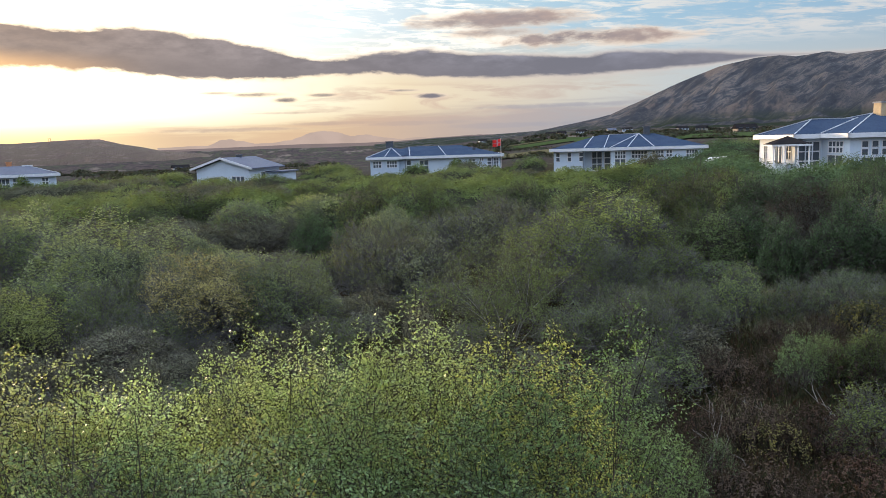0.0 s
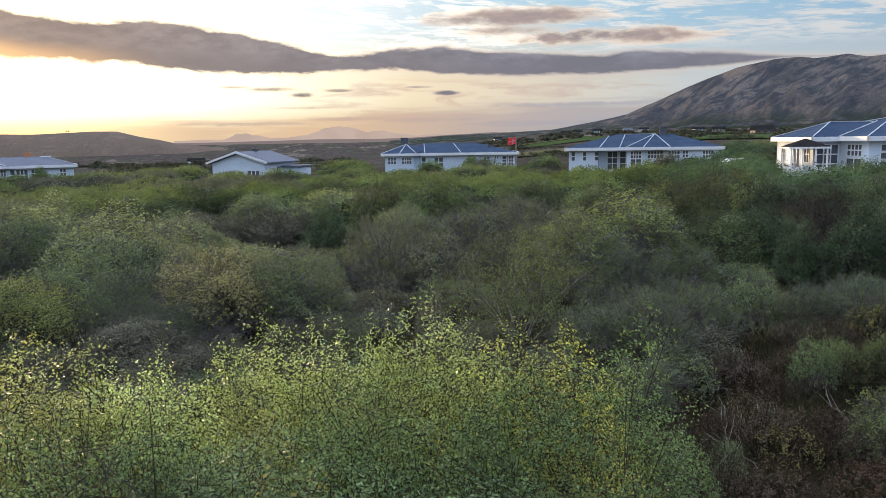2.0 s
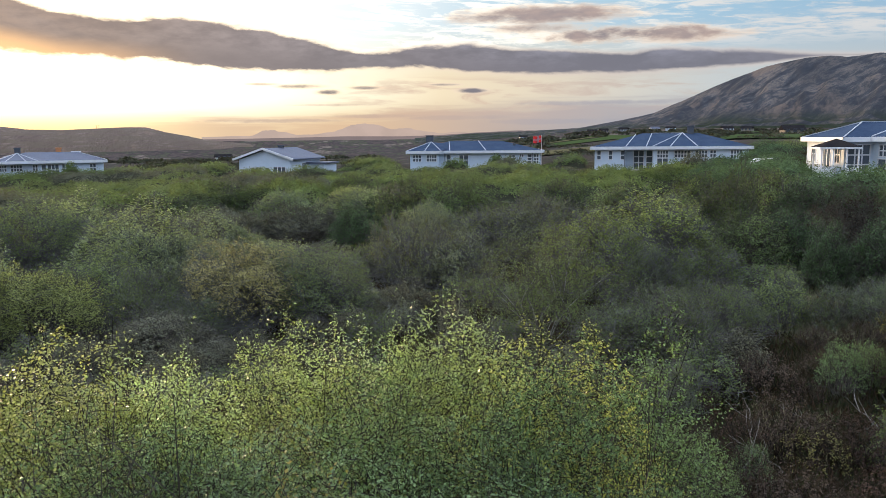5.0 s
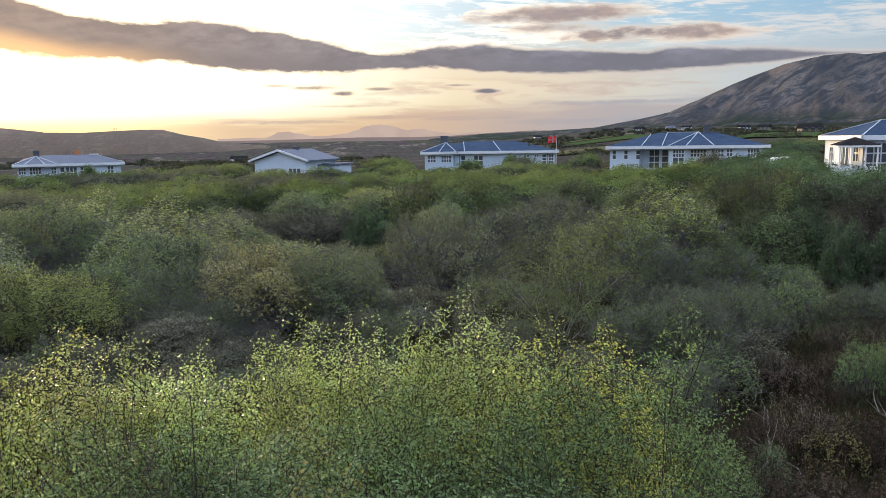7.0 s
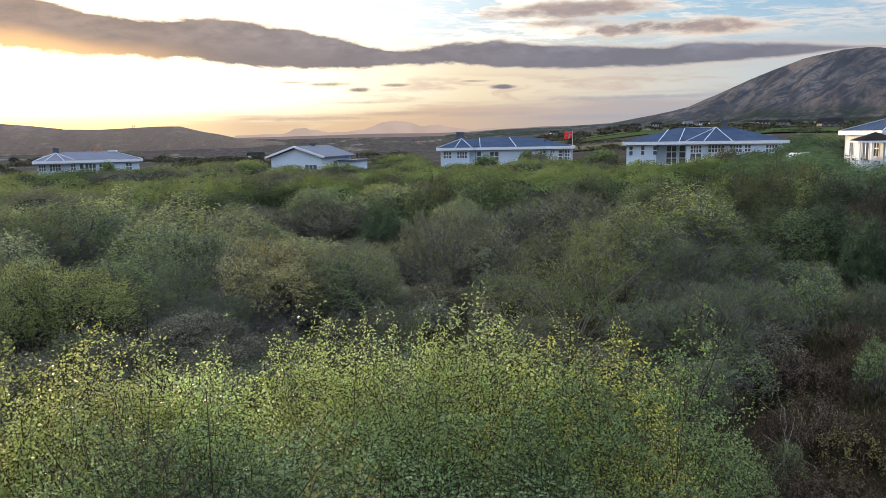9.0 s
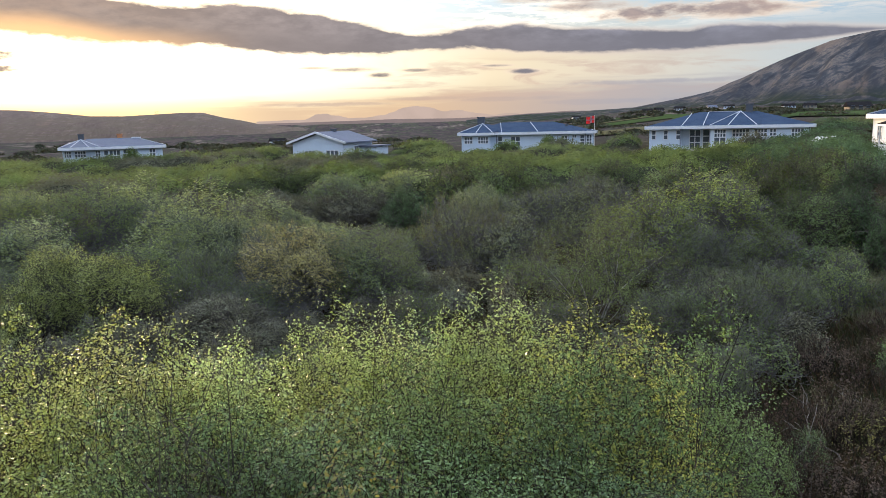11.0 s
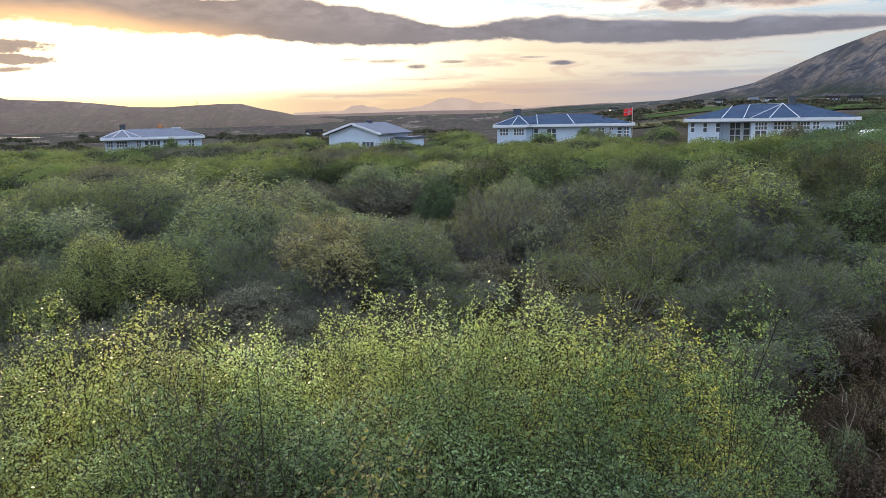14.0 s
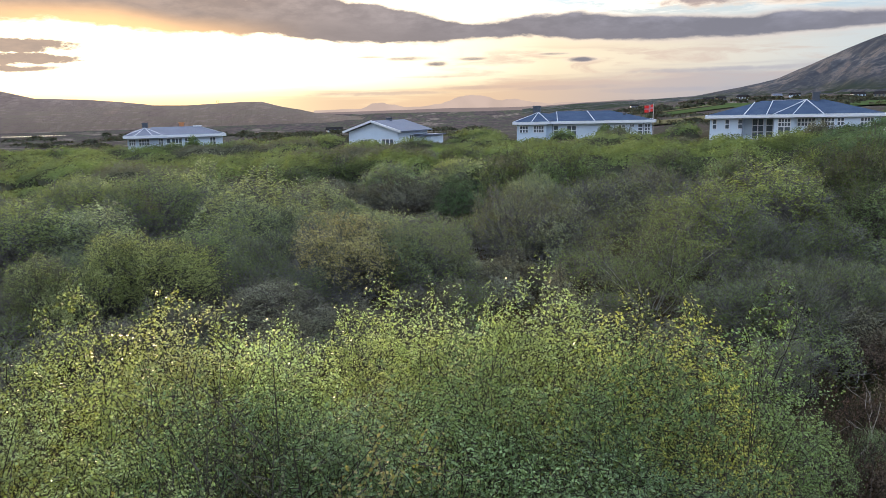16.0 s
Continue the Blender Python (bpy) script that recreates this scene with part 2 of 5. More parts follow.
# White cladding; the blue sky light on its shaded faces is in the colour.
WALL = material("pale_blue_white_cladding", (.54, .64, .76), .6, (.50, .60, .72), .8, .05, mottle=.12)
TRIM = material("white_trim", (.68, .71, .76), .5, (.64, .67, .72), 2.0, mottle=.08)
FLASHING = material("pale_blue_roof_flashing", (.40, .43, .50), .5, (.34, .37, .44), 1.5, mottle=.15)
ROOF = material("slate_blue_roofing", (.036, .058, .105), .8, (.046, .07, .12), .7, .1, mottle=.3, spec=.01)
# Metal roofing with the sheen of the low sky put into a paler base.
ROOF_PALE = material("pale_metal_roofing", (.10, .118, .17), .65, (.09, .105, .155), .7, .05, mottle=.2, spec=.15)
DARK = material("dark_roofing", (.02, .02, .024), .8, (.03, .027, .027), 1.5, spec=0.0)
CHIM = material("dark_chimney_render", (.07, .085, .11), .8, (.09, .10, .12), 3.0, .2)
# Evening sun on the right-hand chimney, put into a tan colour.
CHIM_SUNLIT = material("tan_chimney_render", (.55, .42, .26), .8, (.48, .36, .22), 3.0, .2)
# Orange low-sun light on the second left chimney, put into its colour.
CHIM_ORANGE = material("copper_chimney_cap", (.55, .24, .10), .5, (.45, .2, .1), 3.0)
GLASS = glass_material()
PIPE = material("grey_downpipe", (.22, .26, .33), .5)
STONE = material("base_concrete", (.32, .32, .33), .9, (.26, .26, .27), 2.0, .2)
FLAGPOLE = material("grey_white_flagpole", (.5, .46, .44), .5, (.45, .41, .4), 2.0, mottle=.1)
FLAG_PALE = material("pale_flag_cloth", (.55, .36, .40), .9, (.5, .33, .38), 4.0, spec=.05)
FLAG = material("red_flag_cloth", (.62, .10, .10), .9, (.54, .085, .085), 4.0, spec=.05)
CAR = material("white_car_paint", (.75, .76, .78), .25, (.72, .73, .75), 1.0, mottle=.05)
RUBBER = material("black_rubber", (.02, .02, .02), .8)
# Dark surface for the unseen wall that blocks light behind the camera.
BLOCKER = material("dark_timber", (.10, .075, .055), .8, (.075, .055, .04), 2.0, .2)
DECK = material("grey_decking", (.20, .18, .16), .8, (.26, .24, .21), 3.0, .2)
BARK = material("birch_bark", (.12, .10, .09), .9, (.19, .165, .15), 9.0, .3)
BARK_PALE = material("pale_birch_bark", (.24, .225, .21), .85, (.16, .15, .14), 7.0, .3, spec=.1)
TWIG = material("brown_twigs", (.074, .070, .062), .9, (.094, .089, .079), 12.0, spec=.1)
TWIG_HEATH = material("dark_heath_twigs", (.030, .025, .021), .95, (.044, .036, .03), 9.0, spec=.03)
BARK_WHITE = material("white_birch_bark", (.34, .325, .31), .85, (.20, .19, .18), 7.0, .3, spec=.1)
BARK_DEAD = material("bleached_dead_wood", (.26, .245, .225), .9, (.19, .175, .16), 8.0, .2, spec=.05)
# Shade between far leaf sprays, put into a dark mottled colour.
GAP_SHADE = material("dense_twigs", (.040, .045, .030), .95, (.052, .052, .038), 3.0, .6, spec=0.0)
# Birch twigs darkened: the shade inside the crowns is put into their colour.
TWIG_SHADED = material("dark_birch_twigs", (.036, .031, .026), .9, (.05, .043, .037), 12.0, spec=.1)
TWIG_GREY = material("grey_twigs", (.112, .11, .108), .9, (.14, .138, .134), 12.0, spec=.1)
LEAF_NEAR = leaf_material("fresh_birch_leaf", [(0.16, 0.211, 0.0819), (0.25, 0.33, 0.128), (0.355, 0.469, 0.182), (0.43, 0.568, 0.22), (0.205, 0.271, 0.105)], .40, .34, .18, .15)
# Fresh birch leaf darkened: the hedge's lower shade is put into these tones.
LEAF_SHADED = leaf_material("deep_green_birch_leaf", [(0.0683, 0.109, 0.05), (0.112, 0.178, 0.082), (0.163, 0.259, 0.119), (0.199, 0.317, 0.146), (0.0902, 0.143, 0.066)], .42, .5, .12, .15)
LEAF_MID = leaf_material("young_birch_leaf", [(0.17, 0.205, 0.0829), (0.215, 0.26, 0.105), (0.268, 0.324, 0.131), (0.305, 0.369, 0.149), (0.192, 0.233, 0.094)], .46, .7, .1, .45)
LEAF_YELLOW = leaf_material("young_yellow_leaf", [(.20, .19, .055), (.32, .29, .08), (.17, .18, .055), (.25, .20, .075)], .45, .5, .3, .1)
LEAF_GREEN = leaf_material("green_shrub_leaf", [(0.0695, 0.098, 0.0442), (0.088, 0.124, 0.056), (0.11, 0.154, 0.0697), (0.125, 0.176, 0.0795), (0.0788, 0.111, 0.0501)], .46, .75, .05)
# The green shrub leaf again, the right side's dimmer light put into its tones.
LEAF_GREEN_DIM = leaf_material("dark_willow_leaf", [(0.0411, 0.0679, 0.0316), (0.052, 0.086, 0.04), (0.0647, 0.107, 0.0498), (0.0738, 0.122, 0.0568), (0.0465, 0.077, 0.0358)], .3, .8, .03)
LEAF_OLIVE = leaf_material("olive_shrub_leaf", [(0.108, 0.14, 0.0638), (0.142, 0.184, 0.084), (0.182, 0.236, 0.108), (0.21, 0.272, 0.124), (0.125, 0.162, 0.0739)], .46, .75, .05, .45)
# Fresh birch leaf with warm sunlight put into yellower tones.
LEAF_SUN = leaf_material("yellow_green_birch_leaf", [(0.201, 0.231, 0.0817), (0.3, 0.345, 0.122), (0.415, 0.478, 0.169), (0.498, 0.573, 0.203), (0.251, 0.288, 0.102)], .40, .34, .18, .15)
LEAF_FRESH = leaf_material("fresh_grey_green_leaf", [(0.152, 0.186, 0.0897), (0.2, 0.245, 0.118), (0.256, 0.314, 0.151), (0.296, 0.363, 0.175), (0.176, 0.216, 0.104)], .42, .6, .12, .3)
# Olive leaf; the gold that low sun gives the tops is in the tones.
LEAF_GOLD = leaf_material("golden_olive_leaf", [(0.209, 0.199, 0.0869), (0.265, 0.252, 0.11), (0.33, 0.314, 0.137), (0.376, 0.358, 0.156), (0.237, 0.226, 0.0984)], .38, .7, .1, .2)
LEAF_FAR = leaf_material("far_olive_leaf", [(0.079, 0.104, 0.0498), (0.1, 0.132, 0.063), (0.124, 0.164, 0.0784), (0.142, 0.187, 0.0895), (0.0895, 0.118, 0.0564)], .46, .8, .03, .5)
LEAF_DULL = leaf_material("dull_brown_leaf", [(0.0902, 0.0943, 0.0672), (0.11, 0.115, 0.082), (0.133, 0.139, 0.0992), (0.15, 0.156, 0.112), (0.1, 0.105, 0.0746)], .3, .85, .03, .45)
LEAF_BROWN = leaf_material("brown_budding_leaf", [(0.119, 0.131, 0.0738), (0.145, 0.16, 0.09), (0.175, 0.194, 0.109), (0.197, 0.218, 0.122), (0.132, 0.146, 0.0819)], .3, .8, .05, .45)
LEAF_RUST = leaf_material("rusty_shrub_leaf", [(0.0395, 0.0289, 0.0236), (0.052, 0.038, 0.031), (0.0666, 0.0486, 0.0397), (0.077, 0.0562, 0.0459), (0.0458, 0.0334, 0.0273)], .3, .8, .05)
LEAF_THICKET = leaf_material("dark_thicket_leaf", [(.03, .038, .028), (.045, .055, .034), (.055, .05, .036), (.035, .034, .03)], .2, .9, .0)
HEATH = leaf_material("heath_tuft", [(.034, .027, .02), (.05, .034, .024), (.027, .032, .017), (.042, .05, .022), (.06, .036, .024)], .2, .9, .05)
DRY = leaf_material("dry_grass", [(.14, .14, .095), (.20, .19, .125), (.11, .12, .075)], .25, .8, .2)


def ground_material():
    mat = bpy.data.materials.new("heath_ground")
    mat.use_nodes = True
    k = Nodes(mat.node_tree)
    tc = k.add("ShaderNodeTexCoord").outputs["Object"]
    b = k.noise(tc, .9, 6.0)
    col = k.ramp(b, [(.3, (.022, .02, .012)), (.45, (.045, .034, .022)), (.55, (.04, .045, .018)), (.7, (.075, .06, .034))])
    # the plain: long strips of heath, bog and pasture lying across the valley
    sep = k.add("ShaderNodeSeparateXYZ")
    k.put(sep.inputs[0], tc)
    far_r = k.add("ShaderNodeVectorMath", op="LENGTH")
    k.put(far_r.inputs[0], tc)
    strip = k.xyz(k.m("MULTIPLY", k.m("ARCTAN2", sep.outputs[0], sep.outputs[1]), 26.0), k.m("DIVIDE", 2900.0, far_r.outputs["Value"]))
    d = k.noise(strip, .8, 7.0, .62, .3)
    e = k.noise(strip, 3.6, 4.0, .6)
    far = k.ramp(k.m("ADD", k.m("MULTIPLY", d, .8), k.m("MULTIPLY", e, .2)), [(.36, (.048, .042, .045)), (.44, (.10, .08, .075)), (.48, (.055, .047, .05)), (.52, (.085, .088, .06)), (.55, (.06, .05, .052)), (.60, (.19, .16, .135)), (.64, (.075, .062, .06))])
    ln = k.add("ShaderNodeVectorMath", op="LENGTH")
    k.put(ln.inputs[0], tc)
    col = k.mix(k.span(ln.outputs["Value"], 70.0, 160.0), col, far)
    bs = k.add("ShaderNodeBsdfDiffuse")
    k.put(bs.inputs["Color"], col)
    bs.inputs["Roughness"].default_value = .6
    bn = k.add("ShaderNodeBump")
    bn.inputs["Strength"].default_value, bn.inputs["Distance"].default_value = .8, .15
    k.put(bn.inputs["Height"], k.m("ADD", b, k.noise(tc, 9.0, 4.0)))
    k.put(bs.inputs["Normal"], bn.outputs[0])
    k.put(k.add("ShaderNodeOutputMaterial").inputs[0], bs.outputs[0])
    return mat


def slope_material(name, dark, mid, light, green, scale=1.0, flat=.1):
    """A bare hillside: dark rock, scree streaks that follow the fall line aslant, some green low down."""
    mat = bpy.data.materials.new(name)
    mat.use_nodes = True
    k = Nodes(mat.node_tree)
    tc = k.add("ShaderNodeTexCoord").outputs["Object"]
    sep = k.add("ShaderNodeSeparateXYZ")
    k.put(sep.inputs[0], tc)
    ln = k.add("ShaderNodeVectorMath", op="LENGTH")
    k.put(ln.inputs[0], tc)
    px, py = k.m("MULTIPLY", k.m("ARCTAN2", sep.outputs[0], sep.outputs[1]), 2300.0 * scale), k.m("MULTIPLY", ln.outputs["Value"], scale * flat)
    u = k.m("ADD", k.m("MULTIPLY", px, .87), k.m("MULTIPLY", py, .5))
    w = k.m("SUBTRACT", k.m("MULTIPLY", py, .87), k.m("MULTIPLY", px, .5))
    plan = k.xyz(px, py)
    a = k.noise(k.xyz(k.m("MULTIPLY", u, .28), w), .05, 12.0, .72, .2)
    b = k.noise(plan, .006, 6.0, .6)
    c = k.noise(plan, .05, 6.0, .65)
    col = k.ramp(a, [(.36, dark), (.48, mid), (.56, light), (.60, mid), (.68, light)])
    col = k.mix(k.span(b, .42, .58), col, k.mix(.6, col, dark))
    col = k.mix(k.m("MULTIPLY", k.span(k.noise(plan, .011, 7.0, .62), .56, .66), .6), col, tuple(q * w_ for q, w_ in zip(light, (1.05, .96, .90))))
    col = k.mix(k.m("MULTIPLY", k.span(c, .5, .7), .5), col, dark)
    low = k.m("MULTIPLY", k.span(sep.outputs[2], 45.0, 8.0), k.span(k.noise(tc, .012 * scale, 4.0), .42, .55))
    col = k.mix(low, col, green)
    bs = k.add("ShaderNodeBsdfDiffuse")
    k.put(bs.inputs["Color"], col)
    bs.inputs["Roughness"].default_value = .6
    bn = k.add("ShaderNodeBump")
    bn.inputs["Strength"].default_value, bn.inputs["Distance"].default_value = .9, 14.0
    k.put(bn.inputs["Height"], k.m("ADD", a, k.m("MULTIPLY", c, .5)))
    k.put(bs.inputs["Normal"], bn.outputs[0])
    k.put(k.add("ShaderNodeOutputMaterial").inputs[0], bs.outputs[0])
    return mat


GROUND = ground_material()
MOUNTAIN = slope_material("bare_mountain_slope", (.046, .050, .060), (.078, .081, .092), (.185, .158, .142), (.040, .052, .034))
# Heath tones lightened and reddened: haze and sun glare are in the colour.
HILL = slope_material("heathy_hillside", (.17, .13, .118), (.215, .165, .145), (.29, .225, .19), (.20, .163, .13), 2.0)
FIELD = material("green_hayfield", (.042, .066, .027), .95, (.055, .076, .034), .02, mottle=.3, spec=0.0)
FIELD_DRY = material("pale_dry_field", (.12, .11, .065), .95, (.09, .09, .05), .02, mottle=.3, spec=0.0)


# Emission for the far ranges: daylight and haze are put into one colour.
def glowing_backdrop(name, col):
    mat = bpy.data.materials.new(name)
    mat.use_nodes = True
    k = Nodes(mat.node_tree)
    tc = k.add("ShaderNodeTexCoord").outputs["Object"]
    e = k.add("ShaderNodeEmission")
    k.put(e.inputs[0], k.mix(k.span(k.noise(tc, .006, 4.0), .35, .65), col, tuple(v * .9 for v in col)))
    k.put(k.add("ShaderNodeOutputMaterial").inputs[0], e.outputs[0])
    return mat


# ---- mesh helpers ----


def link(name, me, mat, parent=None, label=""):
    ob = new(name, me)
    if mat and not me.materials:
        me.materials.append(mat)
    if parent:
        ob.parent = parent
    if label:
        ob["label"] = label
    return ob


def part(name, bm, mat, parent, label=""):
    me = bpy.data.meshes.new(name)
    bm.normal_update()
    bm.to_mesh(me)
    bm.free()
    return link(name, me, mat, parent, label)


def mesh_np(name, verts, faces, smooth=False):
    """A mesh from arrays of vertices (n, 3) and faces (m, 3 or 4)."""
    me = bpy.data.meshes.new(name)
    verts, faces = np.asarray(verts, np.float32), np.asarray(faces, np.int32)
    m, s = faces.shape
    me.vertices.add(len(verts))
    me.vertices.foreach_set("co", verts.ravel())
    me.loops.add(m * s)
    me.loops.foreach_set("vertex_index", faces.ravel())
    me.polygons.add(m)
    me.polygons.foreach_set("loop_start", np.arange(m, dtype=np.int32) * s)
    if smooth:
        me.polygons.foreach_set("use_smooth", np.ones(m, bool))
    me.update(calc_edges=True)
    return me


def box(bm, x0, x1, y0, y1, z0, z1):
    v = [bm.verts.new(p) for p in ((x0, y0, z0), (x1, y0, z0), (x1, y1, z0), (x0, y1, z0), (x0, y0, z1), (x1, y0, z1), (x1, y1, z1), (x0, y1, z1))]
    for f in ((3, 2, 1, 0), (4, 5, 6, 7), (0, 1, 5, 4), (1, 2, 6, 5), (2, 3, 7, 6), (3, 0, 4, 7)):
        bm.faces.new([v[i] for i in f])


def boxes(*rows):
    bm = bmesh.new()
    for r in rows:
        box(bm, *r)
    return bm


def bar(bm, a, b, w, h):
    """A straight bar of width w and height h from a to b."""
    a, b = Vector(a), Vector(b)
    d = (b - a).normalized()
    s = d.cross(Vector((0, 0, 1)))
    s = (s if s.length > .01 else Vector((1, 0, 0))).normalized() * w / 2
    u = s.cross(d).normalized() * h / 2
    v = [bm.verts.new(p + i * s + j * u) for p in (a, b) for i, j in ((-1, -1), (1, -1), (1, 1), (-1, 1))]
    for f in ((3, 2, 1, 0), (4, 5, 6, 7), (0, 1, 5, 4), (1, 2, 6, 5), (2, 3, 7, 6), (3, 0, 4, 7)):
        bm.faces.new([v[i] for i in f])


def smooth01(v, a, b):
    t = np.clip((v - a) / (b - a), 0, 1)
    return t * t * (3 - 2 * t)


def ground_z(x, y):
    """Height of the land: level in front, rising to the right, falling to the wide plain on the left."""
    x, y = np.asarray(x, float), np.asarray(y, float)
    r, az = np.hypot(x, y), np.degrees(np.arctan2(-x, y))
    xc = np.clip(x, -70, 45)
    near = (.016 * xc + .0011 * np.maximum(xc, 0) ** 2) * smooth01(y, 8, 60)
    left = np.interp(r, [110, 500, 1500, 4800], [0, -7, -10, -10])
    right = np.interp(r, [110, 300, 600, 1000, 4800], [0, 1.5, 4, 10, 16])
    k = smooth01(-az, -8, 12)
    bump = .10 * np.sin(x * .9 + 1.3 * np.sin(y * .37)) * np.cos(y * .7 + np.sin(x * .31)) + .12 * np.sin(x * .23 + 2) * np.sin(y * .19)
    wave = np.where(r > 130, 1.2 * np.sin(x * .011 + y * .006) * np.sin(y * .009 - x * .004), 0) * smooth01(r, 130, 400)
    return near * (1 - smooth01(r, 110, 500) * .6) + left * (1 - k) + right * k + bump * (1 - smooth01(r, 60, 120)) + wave


def gz(x, y):
    return float(ground_z(x, y))


def polar(az, r):
    return -math.sin(radians(az)) * r, math.cos(radians(az)) * r


# ---- the land ----
def build_ground():
    rs = np.concatenate([[0], np.geomspace(.8, 4850, 230)])
    az = np.radians(np.concatenate([np.arange(-180, -60, 6), np.arange(-60, 60, .6), np.arange(60, 180, 6)]))
    a, r = np.meshgrid(az, rs)
    x, y = -np.sin(a) * r, np.cos(a) * r
    v = np.stack([x, y, ground_z(x, y)], -1).reshape(-1, 3)
    n, m = len(rs), len(az)
    i, j = np.meshgrid(np.arange(n - 1), np.arange(m), indexing="ij")
    j2 = (j + 1) % m
    f = np.stack([i * m + j, i * m + j2, (i + 1) * m + j2, (i + 1) * m + j], -1).reshape(-1, 4)
    ob = link("ground", mesh_np("ground", v, f[:, ::-1], True), GROUND)
    tagged(ob, "dark brown heath ground between the shrubs, running out to a plain", "ground", kind="structure")


def ridge(name, mat, table, r0, r1, rough, label, power=1.3, az_step=.2, rows=40, back=.25):
    """A hill from a skyline given as (azimuth, elevation) seen from the start, with its foot at r0 and its crest at r1."""
    ta, te = zip(*sorted(table))
    az = np.arange(ta[0], ta[-1] + .01, az_step)
    el = np.interp(az, ta, te)
    s = np.concatenate([np.linspace(0, 1, rows), 1 + np.linspace(.1, 1, 8) * back])
    A, S = np.meshgrid(az, s)
    R = r0 + (r1 - r0) * S
    top = np.tan(np.radians(np.interp(A, az, el))) * r1 + 4.2
    x, y = -np.sin(np.radians(A)) * R, np.cos(np.radians(A)) * R
    base = ground_z(x, y) - 3
    shape = np.where(S <= 1, S ** power, np.maximum(1 - (S - 1) * 2.2, 0))
    h = np.array([[noise.fractal(Vector((a * .5 + s_ * 1.5, s_ * 2.6, 3.1)), .9, 2.1, 6) for a, s_ in zip(ra, rs_)] for ra, rs_ in zip(A, S)])
    g = np.array([[abs(noise.noise(Vector((a * .9 + s_ * 2.6, s_ * 2.4, 7.7)))) for a, s_ in zip(ra, rs_)] for ra, rs_ in zip(A, S)])
    z = base + (top - base) * shape + (h * rough - g * rough * .8) * np.clip(S * 2, 0, 1) * np.clip((1 - S) * 4, .12, 1) * np.clip(top / 130, .03, 1)
    z = np.maximum(z, base)
    n, m = z.shape
    v = np.stack([x, y, z], -1).reshape(-1, 3)
    i, j = np.meshgrid(np.arange(n - 1), np.arange(m - 1), indexing="ij")
    f = np.stack([i * m + j, i * m + j + 1, (i + 1) * m + j + 1, (i + 1) * m + j], -1).reshape(-1, 4)
    ob = link(name, mesh_np(name, v, f[:, ::-1], True), mat)
    return tagged(ob, label, "mountain" if "mountain" in name else "hill", kind="structure")


def skyline(name, table, r, col, label, jag, seed):
    """A far range at the edge of sight: a low backdrop wall that glows, its haze put into the colour."""
    ta, te = zip(*sorted(table))
    az = np.arange(ta[0], ta[-1] + .001, .1)
    el = np.interp(az, ta, te)
    el = el + np.array([noise.fractal(Vector((a * .8, seed, 0)), 1.0, 2.0, 5) for a in az]) * jag * np.clip(el * 2, 0, 1)
    x, y = -np.sin(np.radians(az)) * r, np.cos(np.radians(az)) * r
    m = len(az)
    v = np.concatenate([np.stack([x * q, y * q, zz], -1) for q, zz in ((.985, np.full(m, -14.)), (1.0, 4.2 + np.tan(np.radians(el)) * r), (1.02, np.full(m, -14.)))])
    i = np.arange(m - 1)
    f = np.concatenate([np.stack([k * m + i, k * m + i + 1, (k + 1) * m + i + 1, (k + 1) * m + i], -1) for k in (0, 1)])
    tagged(link(name, mesh_np(name, v, f[:, ::-1]), glowing_backdrop(name, col)), label, "mountains", kind="structure")


def field(az0, az1, r0, r1, mat, label):
    az, r = np.meshgrid(np.linspace(az0, az1, 14), np.linspace(r0, r1, 10))
    x, y = -np.sin(np.radians(az)) * r, np.cos(np.radians(az)) * r
    v = np.stack([x, y, ground_z(x, y) + .25], -1).reshape(-1, 3)
    i, j = np.meshgrid(np.arange(9), np.arange(13), indexing="ij")
    f = np.stack([i * 14 + j, i * 14 + j + 1, (i + 1) * 14 + j + 1, (i + 1) * 14 + j], -1).reshape(-1, 4)
    tagged(link("field", mesh_np("field", v, f), mat), label, "field", kind="structure")


build_ground()
ridge("mountain", MOUNTAIN, [(-75, 0.5), (-60, 3.0), (-45, 5.2), (-36, 5.0), (-29.2, 4.88), (-27, 4.76), (-25.9, 4.99), (-24, 4.82), (-23, 4.95), (-21.6, 4.88), (-19.2, 4.45),
      (-16.6, 3.46), (-14.3, 2.5), (-12, 1.5), (-9.6, 1.0), (-6.8, .52), (-2.7, .32), (1.0, .2), (5.0, -.1)], 800, 3000, 15, "bare dark mountain with scree streaks and a long shoulder", 1.45)
ridge("hill", HILL, [(14, -.6), (17.4, -.34), (19.8, -.08), (21, .2), (22.2, .42), (23.6, .79), (25, .80), (28.7, .64), (31.2, .69), (33, .62), (36, .55), (40, .6), (48, .5), (60, .2), (75, -.3)], 700, 1900, 4,
      "low brown heathy hill under the bright sky", 1.2)
ridge("hill", HILL, [(29, -.3), (31.0, .72), (33, .95), (35, 1.12), (38, 1.24), (39.9, 1.72), (44, 2.6), (52, 2.4), (64, 1.2), (75, .3)], 1100, 2500, 6,
      "higher brown hill behind the low one, close to the sun", 1.2)
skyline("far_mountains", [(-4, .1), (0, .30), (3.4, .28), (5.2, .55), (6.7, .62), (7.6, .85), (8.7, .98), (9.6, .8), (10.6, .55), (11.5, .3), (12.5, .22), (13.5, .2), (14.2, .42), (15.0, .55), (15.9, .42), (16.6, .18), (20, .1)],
        4700, (.60, .46, .40), "glowing backdrop of pale mountains at the edge of the plain, haze in the colour", .16, 2.0)
